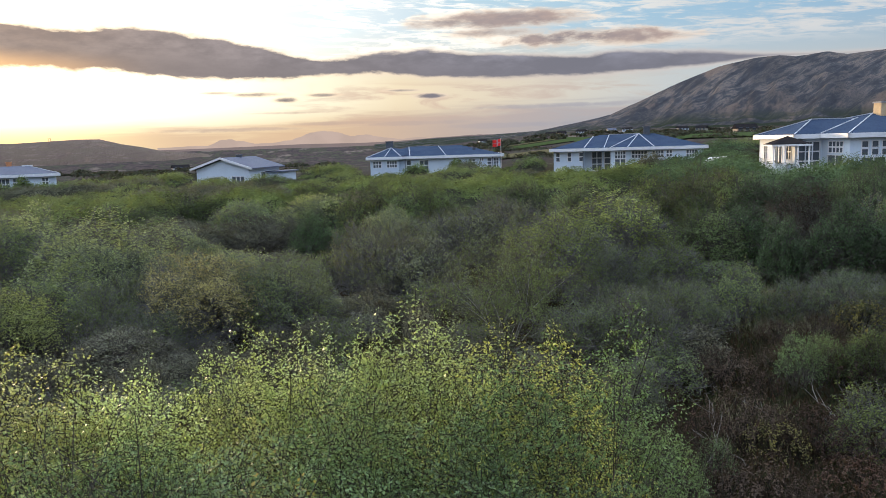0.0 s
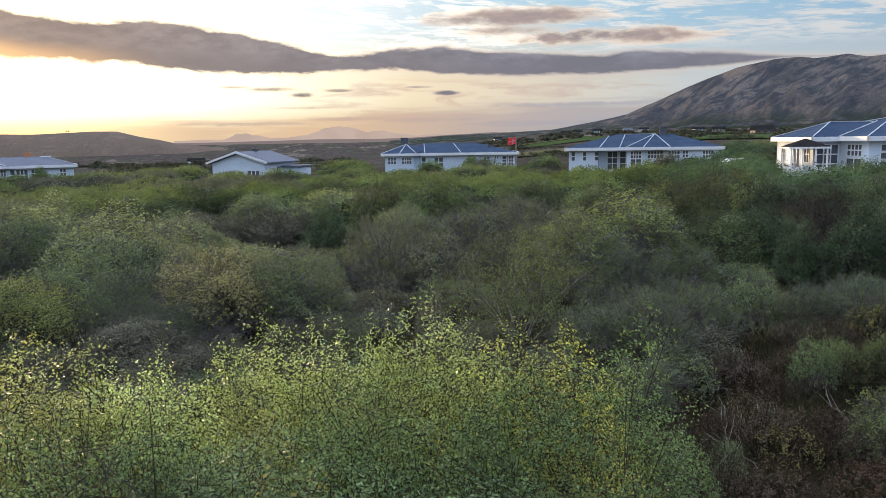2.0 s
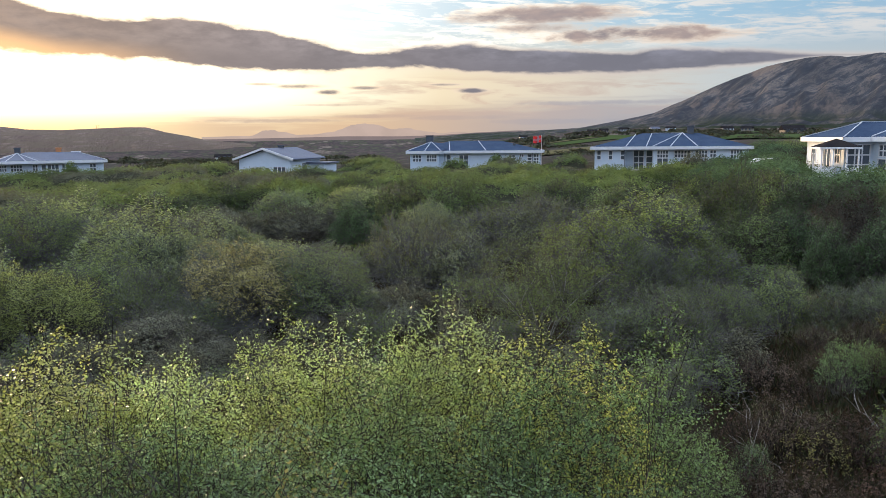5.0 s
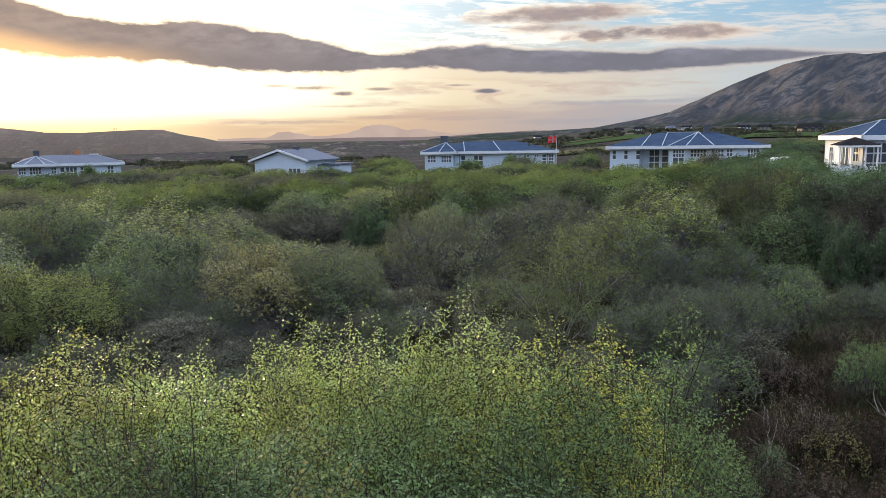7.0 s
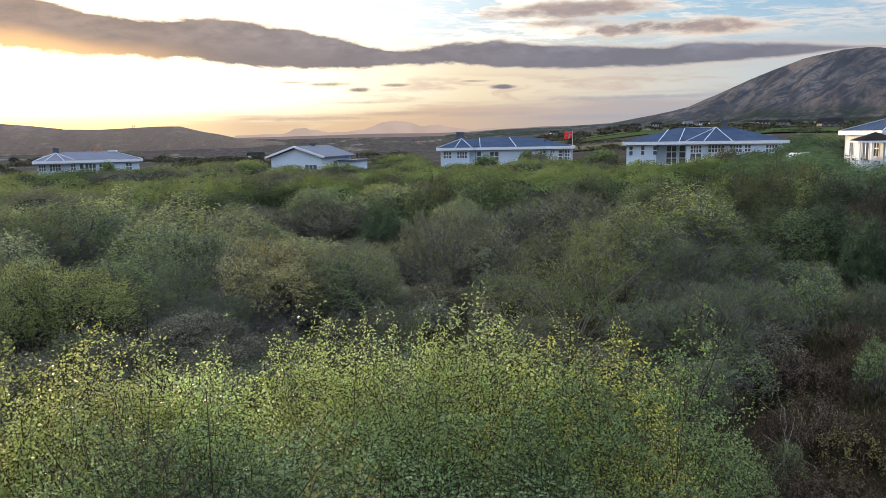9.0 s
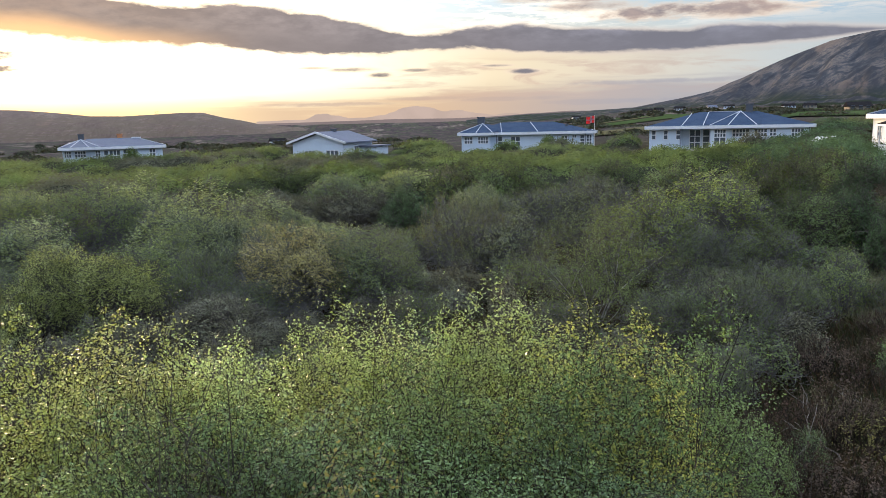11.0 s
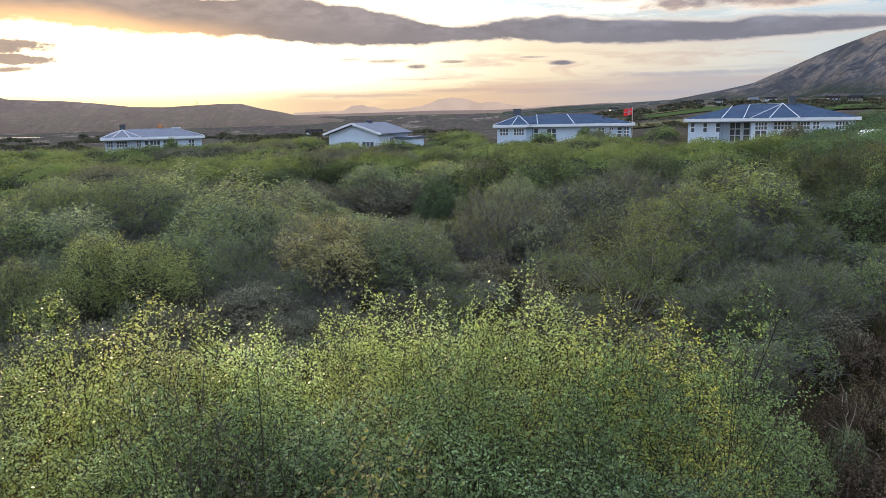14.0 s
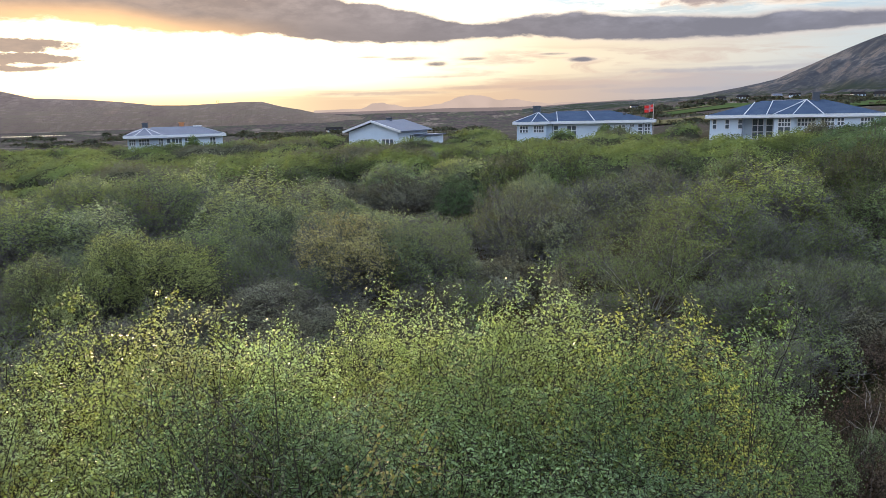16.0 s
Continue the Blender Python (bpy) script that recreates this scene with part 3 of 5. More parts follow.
skyline("far_hills", [(-8, .1), (-5, .34), (-2.7, .40), (.2, .28), (3.4, .10), (6, .04), (10, .08), (13, .02), (16, -.02), (20, -.06)], 4300, (.26, .21, .21), "glowing backdrop of dim blue-brown far hills beyond the plain", .03, 5.0)
for a0, a1, r0, r1, mt, lb in ((-4.5, -8.5, 300, 345, FIELD_DRY, "pale dry strip of grassland below the mountain"), (-3.6, -9.5, 150, 180, FIELD_DRY, "pale dry strip of meadow beside the house"), (-3.6, -10.5, 225, 275, FIELD, "green meadow beside the house"), (-4.5, -9.5, 420, 480, FIELD, "green hay meadow below the mountain"),
                               (-9.5, -30, 150, 250, FIELD, "green grassland between the houses and the mountain"), (-12.5, -20.5, 360, 560, FIELD, "green hay meadow below the mountain"), (-20.5, -27, 260, 420, FIELD, "green hay meadow behind the house"),
                               (17.5, 26, 330, 400, FIELD_DRY, "pale dry strip of grassland at the hill's foot")):
    field(a0, a1, r0, r1, mt, lb)


# ---- houses ----
def wall_panel(p, q, z0, z1, holes, parent, thick=.22, start=0.0):
    """An upright wall from p to q (outside on its right-hand side seen from above, as one walks from p to q), with openings (u0, u1, v0, v1)."""
    p, q = Vector((*p, 0)), Vector((*q, 0))
    d = (q - p).normalized()
    inn = Vector((-d.y, d.x, 0))
    length = (q - p).length
    us = sorted({start, length, *(h[0] for h in holes), *(h[1] for h in holes)})
    vs = sorted({z0, z1, *(h[2] for h in holes), *(h[3] for h in holes)})
    bm = bmesh.new()
    for u0, u1 in zip(us, us[1:]):
        for v0, v1 in zip(vs, vs[1:]):
            solid = not any(h[0] - 1e-6 <= u0 and u1 <= h[1] + 1e-6 and h[2] - 1e-6 <= v0 and v1 <= h[3] + 1e-6 for h in holes)
            if solid:
                c = [p + d * u + inn * t for u, t in ((u0, 0), (u1, 0), (u1, thick), (u0, thick))]
                vv = [bm.verts.new((k.x, k.y, zz)) for zz in (v0, v1) for k in c]
                for f in ((3, 2, 1, 0), (4, 5, 6, 7), (0, 1, 5, 4), (1, 2, 6, 5), (2, 3, 7, 6), (3, 0, 4, 7)):
                    bm.faces.new([vv[i] for i in f])
    bmesh.ops.remove_doubles(bm, verts=bm.verts, dist=.0005)
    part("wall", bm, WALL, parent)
    for h in holes:
        window(p + d * h[0], d, inn, h[1] - h[0], h[2], h[3], h[4], h[5], parent)


def window(o, d, inn, w, z0, z1, nx, nz, parent):
    """A window or glazed door: frame with glazing bars, and one pane for each light."""
    m = Matrix.Translation((o.x, o.y, z0)) @ Matrix(((d.x, inn.x, 0, 0), (d.y, inn.y, 0, 0), (0, 0, 1, 0), (0, 0, 0, 1)))
    h, e, b = z1 - z0, .055, .085
    bm = boxes((-e, w + e, -.03, .08, h, h + e), (-e, w + e, -.05, .08, -e, 0), (-e, 0, -.03, .08, 0, h), (w, w + e, -.03, .08, 0, h))
    for i in range(1, nx):
        box(bm, w * i / nx - b / 2, w * i / nx + b / 2, .0, .06, 0, h)
    for i in range(1, nz):
        box(bm, 0, w, .004, .056, h * i / nz - b / 2, h * i / nz + b / 2)
    bm.transform(m)
    fr = part("window_frame", bm, TRIM, parent)
    for i in range(nx):
        for j in range(nz):
            bm = boxes((w * i / nx, w * (i + 1) / nx, .025, .035, h * j / nz, h * (j + 1) / nz))
            bm.transform(m)
            part("pane", bm, GLASS, fr)


def hip(x0, x1, y0, y1, z, rise, parent, mat=ROOF, gable=(False, False), lines=True, along="x"):
    """A hipped roof over a rectangle, eave to eave, with white fascia and hip trims. gable: an upright end at the low or high end."""
    flip = along == "y"
    if flip:
        x0, x1, y0, y1 = y0, y1, x0, x1
    hd = (y1 - y0) / 2
    r0 = x0 + (0 if gable[0] else min(hd, (x1 - x0) / 2))
    r1 = x1 - (0 if gable[1] else min(hd, (x1 - x0) / 2))
    c = [(x0, y0, z), (x1, y0, z), (x1, y1, z), (x0, y1, z), (r0, y0 + hd, z + rise), (max(r1, r0 + .01), y0 + hd, z + rise)]
    if flip:
        c = [(b, a, h) for a, b, h in c]
    bm = bmesh.new()
    up = [bm.verts.new(p) for p in c]
    dn = [bm.verts.new((p[0], p[1], p[2] - .06)) for p in c[:4]]
    for f in ((0, 1, 5, 4), (1, 2, 5), (2, 3, 4, 5), (3, 0, 4)):
        bm.faces.new([up[i] for i in f])
    bm.faces.new(dn[::-1])
    for i in range(4):
        bm.faces.new((dn[i], dn[(i + 1) % 4], up[(i + 1) % 4], up[i]))
    bmesh.ops.recalc_face_normals(bm, faces=bm.faces)
    part("roof", bm, mat, parent)
    zf = z - .13
    for a, b in ((0, 1), (1, 2), (2, 3), (3, 0)):
        bm = bmesh.new()
        p, q = Vector(c[a]), Vector(c[b])
        e = (q - p).normalized() * .05
        bar(bm, (p.x - e.x, p.y - e.y, zf), (q.x + e.x, q.y + e.y, zf), .1, .30)
        part("fascia", bm, TRIM, parent)
    if lines:
        for a, b in ((0, 4), (3, 4), (1, 5), (2, 5), (4, 5)):
            if (Vector(c[a]) - Vector(c[b])).length > .4:
                bm = bmesh.new()
                o = Vector((0, 0, .03))
                bar(bm, Vector(c[a]) + o, Vector(c[b]) + o, .07, .05)
                part("hip_trim", bm, FLASHING, parent)


def bay_roof(x0, x1, y0, z, apex, flare, drop, parent, mat=ROOF, extra=(), left=None):
    """The roof of a front bay: three slopes that meet at an apex on the main roof, with white trims; extra: more trims up from the eave."""
    ax, ay, az_ = apex
    bm = bmesh.new()
    v = [bm.verts.new(p) for p in ((x0, y0, z), (x1, y0, z), apex, (x0 - (flare if left is None else left), ay, az_ - drop), (x1 + flare, ay, az_ - drop), (ax, ay, z))]
    for f in ((0, 1, 2), (3, 0, 2), (1, 4, 2), (0, 5, 1), (3, 5, 0), (1, 5, 4), (3, 2, 5), (2, 4, 5)):
        bm.faces.new([v[i] for i in f])
    part("roof", bm, mat, parent)
    for x in (x0, x1, *extra):
        rib((x, y0, z + .03), (ax, ay, az_ + .03), parent)
    for a, b in (((x0, y0), (x1, y0)), ((x0, y0), (x0, y0 + .7)), ((x1, y0), (x1, y0 + .7))):
        bm = bmesh.new()
        bar(bm, (*a, z - .13), (*b, z - .13), .1, .30)
        part("fascia", bm, TRIM, parent)


def rib(a, b, parent):
    bm = bmesh.new()
    bar(bm, a, b, .07, .05)
    part("hip_trim", bm, FLASHING, parent)


def chimney(x, y, z0, z1, w, parent, mat=CHIM, cap=CHIM):
    c = part("chimney", boxes((x - w / 2, x + w / 2, y - w / 2, y + w / 2, z0, z1 - .1)), mat, parent)
    part("chimney_cap", boxes((x - w / 2 - .06, x + w / 2 + .06, y - w / 2 - .06, y + w / 2 + .06, z1 - .1, z1)), cap, c)


def pipe(x, y, z0, z1, parent):
    bm = bmesh.new()
    bmesh.ops.create_cone(bm, cap_ends=True, segments=8, radius1=.05, radius2=.05, depth=z1 - z0)
    bmesh.ops.translate(bm, verts=bm.verts, vec=(x, y, (z0 + z1) / 2))
    part("downpipe", bm, PIPE, parent)


def body(plan, base, eave, openings, parent):
    """Walls round a plan (counter-clockwise corners), with the openings of each side, and the plinth."""
    n = len(plan)
    for i in range(n):
        p, q, o = Vector(plan[i]), Vector(plan[(i + 1) % n]), Vector(plan[i - 1])
        turn = (p - o).x * (q - p).y - (p - o).y * (q - p).x
        wall_panel(plan[i], plan[(i + 1) % n], base + .2, eave, openings.get(i, []), parent, start=.22 if turn > 0 else 0.0)
    bm = bmesh.new()
    lo = [bm.verts.new((x, y, base - 1.0)) for x, y in plan]
    hi = [bm.verts.new((x, y, base + .2)) for x, y in plan]
    bm.faces.new(hi)
    bm.faces.new(lo[::-1])
    for i in range(n):
        bm.faces.new((lo[i], lo[(i + 1) % n], hi[(i + 1) % n], hi[i]))
    bmesh.ops.recalc_face_normals(bm, faces=bm.faces)
    part("plinth", bm, STONE, parent)


def thing(name, label, category, m, group=""):
    ob = new(name)
    ob.matrix_world = m
    return tagged(ob, label, category, group)


HOUSES = "holiday houses along the far side of the scrub"

# the house straight ahead, with a chimney over its left bay
h = thing("house", "white single-storey house with a slate-blue hipped roof and dark chimney", "house", pose(-.9, 91.7, 0), HOUSES)
win = lambda u0, u1, v0, v1, nx, nz: (u0, u1, v0, v1, nx, nz)
plan = [(-7.6, -1.0), (-4.3, -1.0), (-4.3, 0), (7.55, 0), (7.55, 9), (-7.6, 9)]
body(plan, 0.0, 2.36, {0: [win(.35, 1.25, 1.35, 2.05, 3, 2), win(1.95, 3.05, 1.35, 2.05, 4, 2)],
                       2: [win(.9, 1.35, .35, 2.05, 1, 3), win(2.4, 3.4, .35, 2.0, 2, 3), win(8.2, 8.85, 1.2, 2.0, 2, 3), win(9.45, 9.85, 1.8, 2.05, 2, 1), win(10.35, 10.8, 1.0, 2.05, 1, 3), win(11.1, 11.6, 1.0, 2.05, 2, 3)],
                       3: [win(2, 3.2, 1.2, 2.0, 3, 2)], 5: [win(3, 4.2, 1.2, 2.0, 3, 2)]}, h)
hip(-8.0, 7.95, -.45, 9.4, 2.52, 1.12, h, lines=False)
bay_roof(-8.02, -3.95, -1.4, 2.53, (-5.4, 3.2, 3.56), 1.2, .35, h, extra=(-5.9,), left=-1.6)
rib((-3.0, -.4, 2.56), (-3.3, 4.4, 3.62), h)
rib((1.2, -.4, 2.56), (.3, 4.4, 3.64), h)
chimney(-5.6, 3.6, 3.2, 4.36, .85, h)
for px in (-3.6, 2.2, 6.65):
    pipe(px, -.08, .2, 2.3, h)
part("wall_lamp", boxes((2.75, 2.9, -.12, 0, 1.75, 2.0)), DARK, h)
part("roof_vent", boxes((4.4, 4.75, 2.0, 2.35, 2.9, 3.35)), CHIM, h)

# the next one to the right, with glazed doors in a recess
h = thing("house", "white single-storey house with slate-blue roof and glazed terrace doors", "house", pose(10.98, 80.95, .5, 0, 0, -13.2), HOUSES)
plan = [(.4, 0), (3.46, 0), (3.46, 1.2), (6.2, 1.2), (6.2, -.5), (8.0, -.5), (8.0, -.2), (15.1, -.2), (15.1, 9), (.4, 9)]
body(plan, 0.0, 2.36, {0: [win(.27, .6, 1.25, 2.1, 1, 2), win(1.44, 1.76, 1.25, 2.1, 1, 2), win(2.62, 2.95, 1.25, 2.1, 1, 2)],
                       2: [win(.8, 1.75, .25, 2.1, 2, 3), win(2.05, 2.6, .25, 2.1, 1, 3)],
                       4: [win(.4, 1.4, 1.45, 2.12, 4, 2), win(.4, 1.4, .6, 1.35, 2, 1)],
                       6: [win(.25, 1.7, 1.45, 2.12, 5, 2), win(2.25, 3.3, 1.45, 2.12, 4, 2), win(3.6, 4.1, 1.5, 2.12, 2, 2), win(5.5, 6.5, 1.4, 2.12, 4, 2)],
                       7: [win(2, 3.2, 1.2, 2.0, 3, 2)], 9: [win(3, 4.2, 1.2, 2.0, 3, 2)]}, h)
hip(0, 15.5, -.45, 9.4, 2.52, 1.32, h, lines=False)
bay_roof(6.1, 10.4, -.95, 2.53, (8.95, 3.9, 3.86), 1.2, .35, h, extra=(7.8,))
rib((3.5, -.4, 2.56), (4.25, 3.9, 3.72), h)
rib((5.5, -.4, 2.56), (5.9, 4.3, 3.84), h)
rib((5.9, 4.4, 3.87), (8.95, 4.2, 3.87), h)
chimney(9.75, 4.2, 3.4, 4.6, .66, h)
pipe(3.4, -.08, .2, 2.3, h)
pipe(15.0, -.28, .2, 2.3, h)
part("terrace", boxes((3.2, 6.4, -2.0, 1.2, .0, .18)), DECK, h)

# the house on the far right, seen on its corner, the evening sun on its left faces
h = thing("house", "white stepped house with slate-blue roof, sunlit walls and sun-toned tan chimney", "house", pose(22.9, 57.9, 1.25, 0, 0, 5), HOUSES)
plan = [(.3, -5.2), (2.2, -5.2), (2.2, -8.3), (12.5, -8.3), (12.5, 3), (2.2, 3), (2.2, 0), (.3, -.3)]
body(plan, 0.0, 2.5, {0: [win(.25, 1.7, .25, 2.15, 3, 3)],
                      1: [win(.75, 2.35, 1.45, 2.15, 4, 2), win(.7, 2.35, .4, 1.25, 2, 1)],
                      2: [*(win(.8 + .68 * i, 1.22 + .68 * i, z0, z0 + .36, 1, 1) for i in range(4) for z0 in (1.78, 1.28)), win(.8, 3.26, .45, 1.1, 3, 1), win(5, 7.5, .7, 2.2, 4, 3)],
                      7: [win(.7, 1.2, 1.0, 2.05, 1, 2), win(2.3, 3.2, .25, 2.1, 2, 1), win(3.8, 4.4, 1.0, 2.05, 1, 2)]}, h)
hip(0, 8.5, -5.55, 0, 2.66, 1.02, h)
hip(1.85, 12.9, -8.65, 3.3, 2.67, 1.32, h)
rib((1.88, -5.55, 2.73), (6.2, -2.78, 3.74), h)
chimney(7.75, -3.2, 3.2, 4.78, .85, h, CHIM_SUNLIT, STONE)
pipe(5.9, -8.4, .2, 2.45, h)
part("terrace", boxes((-4.6, 2.1, -11.5, -5.5, -.3, .12)), DECK, h)

# the house on the left with a chimney at its left end
h = thing("house", "white single-storey house with sheen-paled metal roof half hidden by scrub", "house", pose(-54.2, 84.0, -.65, 0, 0, 29.5), HOUSES)
plan = [(.35, 0), (11.2, 0), (11.2, 5.4), (.35, 5.4)]
body(plan, 0.0, 2.33, {0: [win(.2, .85, 1.4, 2.05, 3, 2), win(1.3, 2.4, 1.4, 2.05, 4, 2), win(3.5, 3.95, 1.4, 2.05, 2, 2), win(4.4, 4.8, .3, 2.05, 1, 3), win(5.0, 6.1, .3, 2.05, 3, 3), win(6.5, 7.1, 1.2, 2.05, 2, 2), win(9.4, 10.0, 1.2, 2.05, 2, 2)],
                       1: [win(2, 3.2, 1.2, 2.0, 3, 2)]}, h)
hip(0, 11.6, -.4, 5.8, 2.49, .95, h, ROOF_PALE, lines=False)
bay_roof(-.02, 4.4, -.85, 2.5, (2.3, 2.4, 3.36), 1.2, .3, h, ROOF_PALE, extra=(1.2, 3.2), left=-1.0)
rib((8.5, 2.7, 3.46), (11.55, -.38, 2.54), h)
rib((11.5, -.35, 2.56), (11.5, 5.7, 2.56), h)
part("ridge_cap", boxes((7.9, 9.0, 2.5, 2.95, 3.4, 3.52)), TRIM, h, "short white ridge cap")
chimney(2.35, 2.8, 2.9, 4.0, .62, h)
chimney(6.6, 3.2, 3.1, 3.95, .6, h, CHIM_ORANGE, CHIM_ORANGE)

# the gabled house
h = thing("house", "white gabled house with sky-tinted walls, sheen-paled metal roof and small chimney", "house", pose(-30.2, 94.6, -.7, 0, 0, -14.2), HOUSES)
plan = [(.3, 0), (7.3, 0), (7.3, 8), (.3, 8)]
body(plan, 0.0, 2.3, {0: [win(1.7, 3.1, .7, 1.35, 3, 1), win(3.6, 4.1, .7, 1.3, 1, 1), win(4.7, 6.3, .75, 1.4, 3, 1)], 1: [win(3, 4, 1.0, 1.8, 2, 1)]}, h)
bm = bmesh.new()
v = [bm.verts.new(p) for p in ((.3, 0, 2.3), (7.3, 0, 2.3), (3.8, 0, 3.42), (.3, .22, 2.3), (7.3, .22, 2.3), (3.8, .22, 3.42))]
for f in ((0, 1, 2), (5, 4, 3), (0, 3, 4, 1), (1, 4, 5, 2), (2, 5, 3, 0)):
    bm.faces.new([v[i] for i in f])
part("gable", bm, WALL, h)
for s in (-1, 1):
    bm = bmesh.new()
    w = 4.1 * s
    v = [bm.verts.new(p) for y in (-.4, 8.4) for p in ((3.8, y, 3.58), (3.8 + w, y, 2.28), (3.8 + w, y, 2.40), (3.8, y, 3.70))]
    for f in ((0, 1, 2, 3), (7, 6, 5, 4), (0, 4, 5, 1), (1, 5, 6, 2), (2, 6, 7, 3), (3, 7, 4, 0)):
        bm.faces.new([v[i] for i in f])
    bmesh.ops.recalc_face_normals(bm, faces=bm.faces)
    part("roof", bm, ROOF_PALE, h)
    bm = bmesh.new()
    bar(bm, (3.8, -.45, 3.62), (3.8 + w, -.45, 2.32), .09, .24)
    part("bargeboard", bm, TRIM, h)
chimney(3.8, 4.2, 3.3, 4.0, .55, h)
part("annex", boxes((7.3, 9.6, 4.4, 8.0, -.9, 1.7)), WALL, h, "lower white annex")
part("annex_roof", boxes((7.3, 9.9, 4.1, 8.3, 1.7, 1.86)), ROOF_PALE, h)

# the garden pavilion in front of the sunlit house
pv = thing("pavilion", "white garden pavilion with dark pyramid roof and slim posts", "pavilion", pose(23.05, 52.6, 1.25, 0, 0, -10))
W = 1.28
bm = bmesh.new()
v = [bm.verts.new(p) for p in ((-W, -W, 2.06), (W, -W, 2.06), (W, W, 2.06), (-W, W, 2.06), (0, 0, 2.6))]
for f in ((0, 1, 4), (1, 2, 4), (2, 3, 4), (3, 0, 4), (3, 2, 1, 0)):
    bm.faces.new([v[i] for i in f])
part("roof", bm, DARK, pv)
for a in ((-W, W, -W, -W + .08), (-W, W, W - .08, W), (-W, -W + .08, -W + .08, W - .08), (W - .08, W, -W + .08, W - .08)):
    part("fascia", boxes((*a, 1.94, 2.056)), TRIM, pv)
part("deck", boxes((-W, W, -W, W, -.4, .1)), DECK, pv)
for px in (-1.1, -.4, .4, 1.1):
    for py in (-1.1, 1.1):
        part("post", boxes((px - .045, px + .045, py - .045, py + .045, .1, 1.94)), TRIM, pv)
for a in ((-1.05, -.45, -1.12, -1.08), (.45, 1.05, -1.12, -1.08), (-1.12, -1.08, -1.05, 1.05), (-1.05, 1.05, 1.08, 1.12)):
    part("balustrade", boxes((*a, .15, .75)), TRIM, pv)


def garden_chair(m):
    c = thing("garden_chair", "dark garden chair on the terrace", "chair", m, "garden chairs on the terrace")
    part("seat", boxes((-.25, .25, -.25, .25, .42, .47)), DARK, c)
    part("backrest", boxes((-.25, .25, .2, .25, .47, .95)), DARK, c)
    for sx in (-.22, .22):
        for sy in (-.22, .22):
            part("leg", boxes((sx - .02, sx + .02, sy - .02, sy + .02, 0, .42)), DARK, c)
    return c


gc = garden_chair(pose(26.5, 52.4, 1.38, 0, 0, 20))
for px, py, a in ((27.3, 52.0, -60), (26.6, 51.2, 170)):
    copy_thing(gc, pose(px, py, 1.38, 0, 0, a))
gt = thing("garden_table", "dark garden table between the terrace chairs", "table", pose(26.7, 51.9, 1.38))
part("tabletop", boxes((-.5, .5, -.35, .35, .70, .74)), DARK, gt)
for sx in (-.42, .42):
    for sy in (-.28, .28):
        part("leg", boxes((sx - .025, sx + .025, sy - .025, sy + .025, 0, .70)), DARK, gt)

# flag by the house ahead
fp = thing("flagpole", "white flagpole with a red flag flying in the wind", "flagpole", pose(7.2, 98.0, gz(7.2, 98)))
bm = bmesh.new()
bmesh.ops.create_cone(bm, cap_ends=True, segments=10, radius1=.06, radius2=.035, depth=4.15)
bmesh.ops.translate(bm, verts=bm.verts, vec=(0, 0, 2.075))
part("pole", bm, FLAGPOLE, fp)


def cloth(i, j, off=0.0):
    """A point of the waving flag, i from the pole outwards and j upwards, each 0 to 10."""
    return -.03 - .1 * i, .08 * math.sin(i * 1.0 + j * .3) + off, 3.24 + .082 * j - .014 * i + .03 * math.sin(i * .8)


def cloth_patch(i0, i1, j0, j1, off, thick):
    bm = bmesh.new()
    gr = [[bm.verts.new(cloth(i, j, off)) for j in range(j0, j1 + 1)] for i in range(i0, i1 + 1)]
    for ca, cb in zip(gr, gr[1:]):
        for k in range(len(ca) - 1):
            bm.faces.new((ca[k], cb[k], cb[k + 1], ca[k + 1]))
    bmesh.ops.solidify(bm, geom=bm.faces[:], thickness=thick)
    return bm


flag = part("flag", cloth_patch(0, 10, 0, 10, 0, .012), FLAG, fp, "red flag cloth with a pale cross")
part("cross_bar", cloth_patch(0, 10, 4, 6, -.012, .006), FLAG_PALE, flag, "pale cross on the flag")
part("cross_bar", cloth_patch(3, 5, 0, 10, -.018, .006), FLAG_PALE, flag, "pale cross on the flag")


def parked_car(m):
    c = thing("car", "white car parked beside the house", "car", m)
    prof = ((-2.1, .35), (-2.1, .75), (-1.5, .9), (-.8, 1.42), (.7, 1.45), (1.4, .95), (2.1, .85), (2.15, .35))
    bm = bmesh.new()
    a = [bm.verts.new((x, -.85 + (.14 if z > 1.2 else 0), z)) for x, z in prof]
    b = [bm.verts.new((x, .85 - (.14 if z > 1.2 else 0), z)) for x, z in prof]
    bm.faces.new(a)
    bm.faces.new(b[::-1])
    for i in range(8):
        bm.faces.new((a[i], b[i], b[(i + 1) % 8], a[(i + 1) % 8]))
    bmesh.ops.recalc_face_normals(bm, faces=bm.faces)
    bmesh.ops.bevel(bm, geom=bm.edges[:], offset=.06, segments=2, affect="EDGES")
    bd = part("body", bm, CAR, c)
    part("side_window", boxes((-.95, .95, -.87, -.80, .98, 1.32)), GLASS, bd)
    for x in (-1.3, 1.3):
        for y in (-.8, .8):
            bm = bmesh.new()
            bmesh.ops.create_cone(bm, cap_ends=True, segments=16, radius1=.32, radius2=.32, depth=.2, matrix=pose(x, y, .32, 90))
            part("wheel", bm, RUBBER, c)


parked_car(pose(22.6, 63.5, gz(22.6, 63.5) - .05, 0, 0, 30))


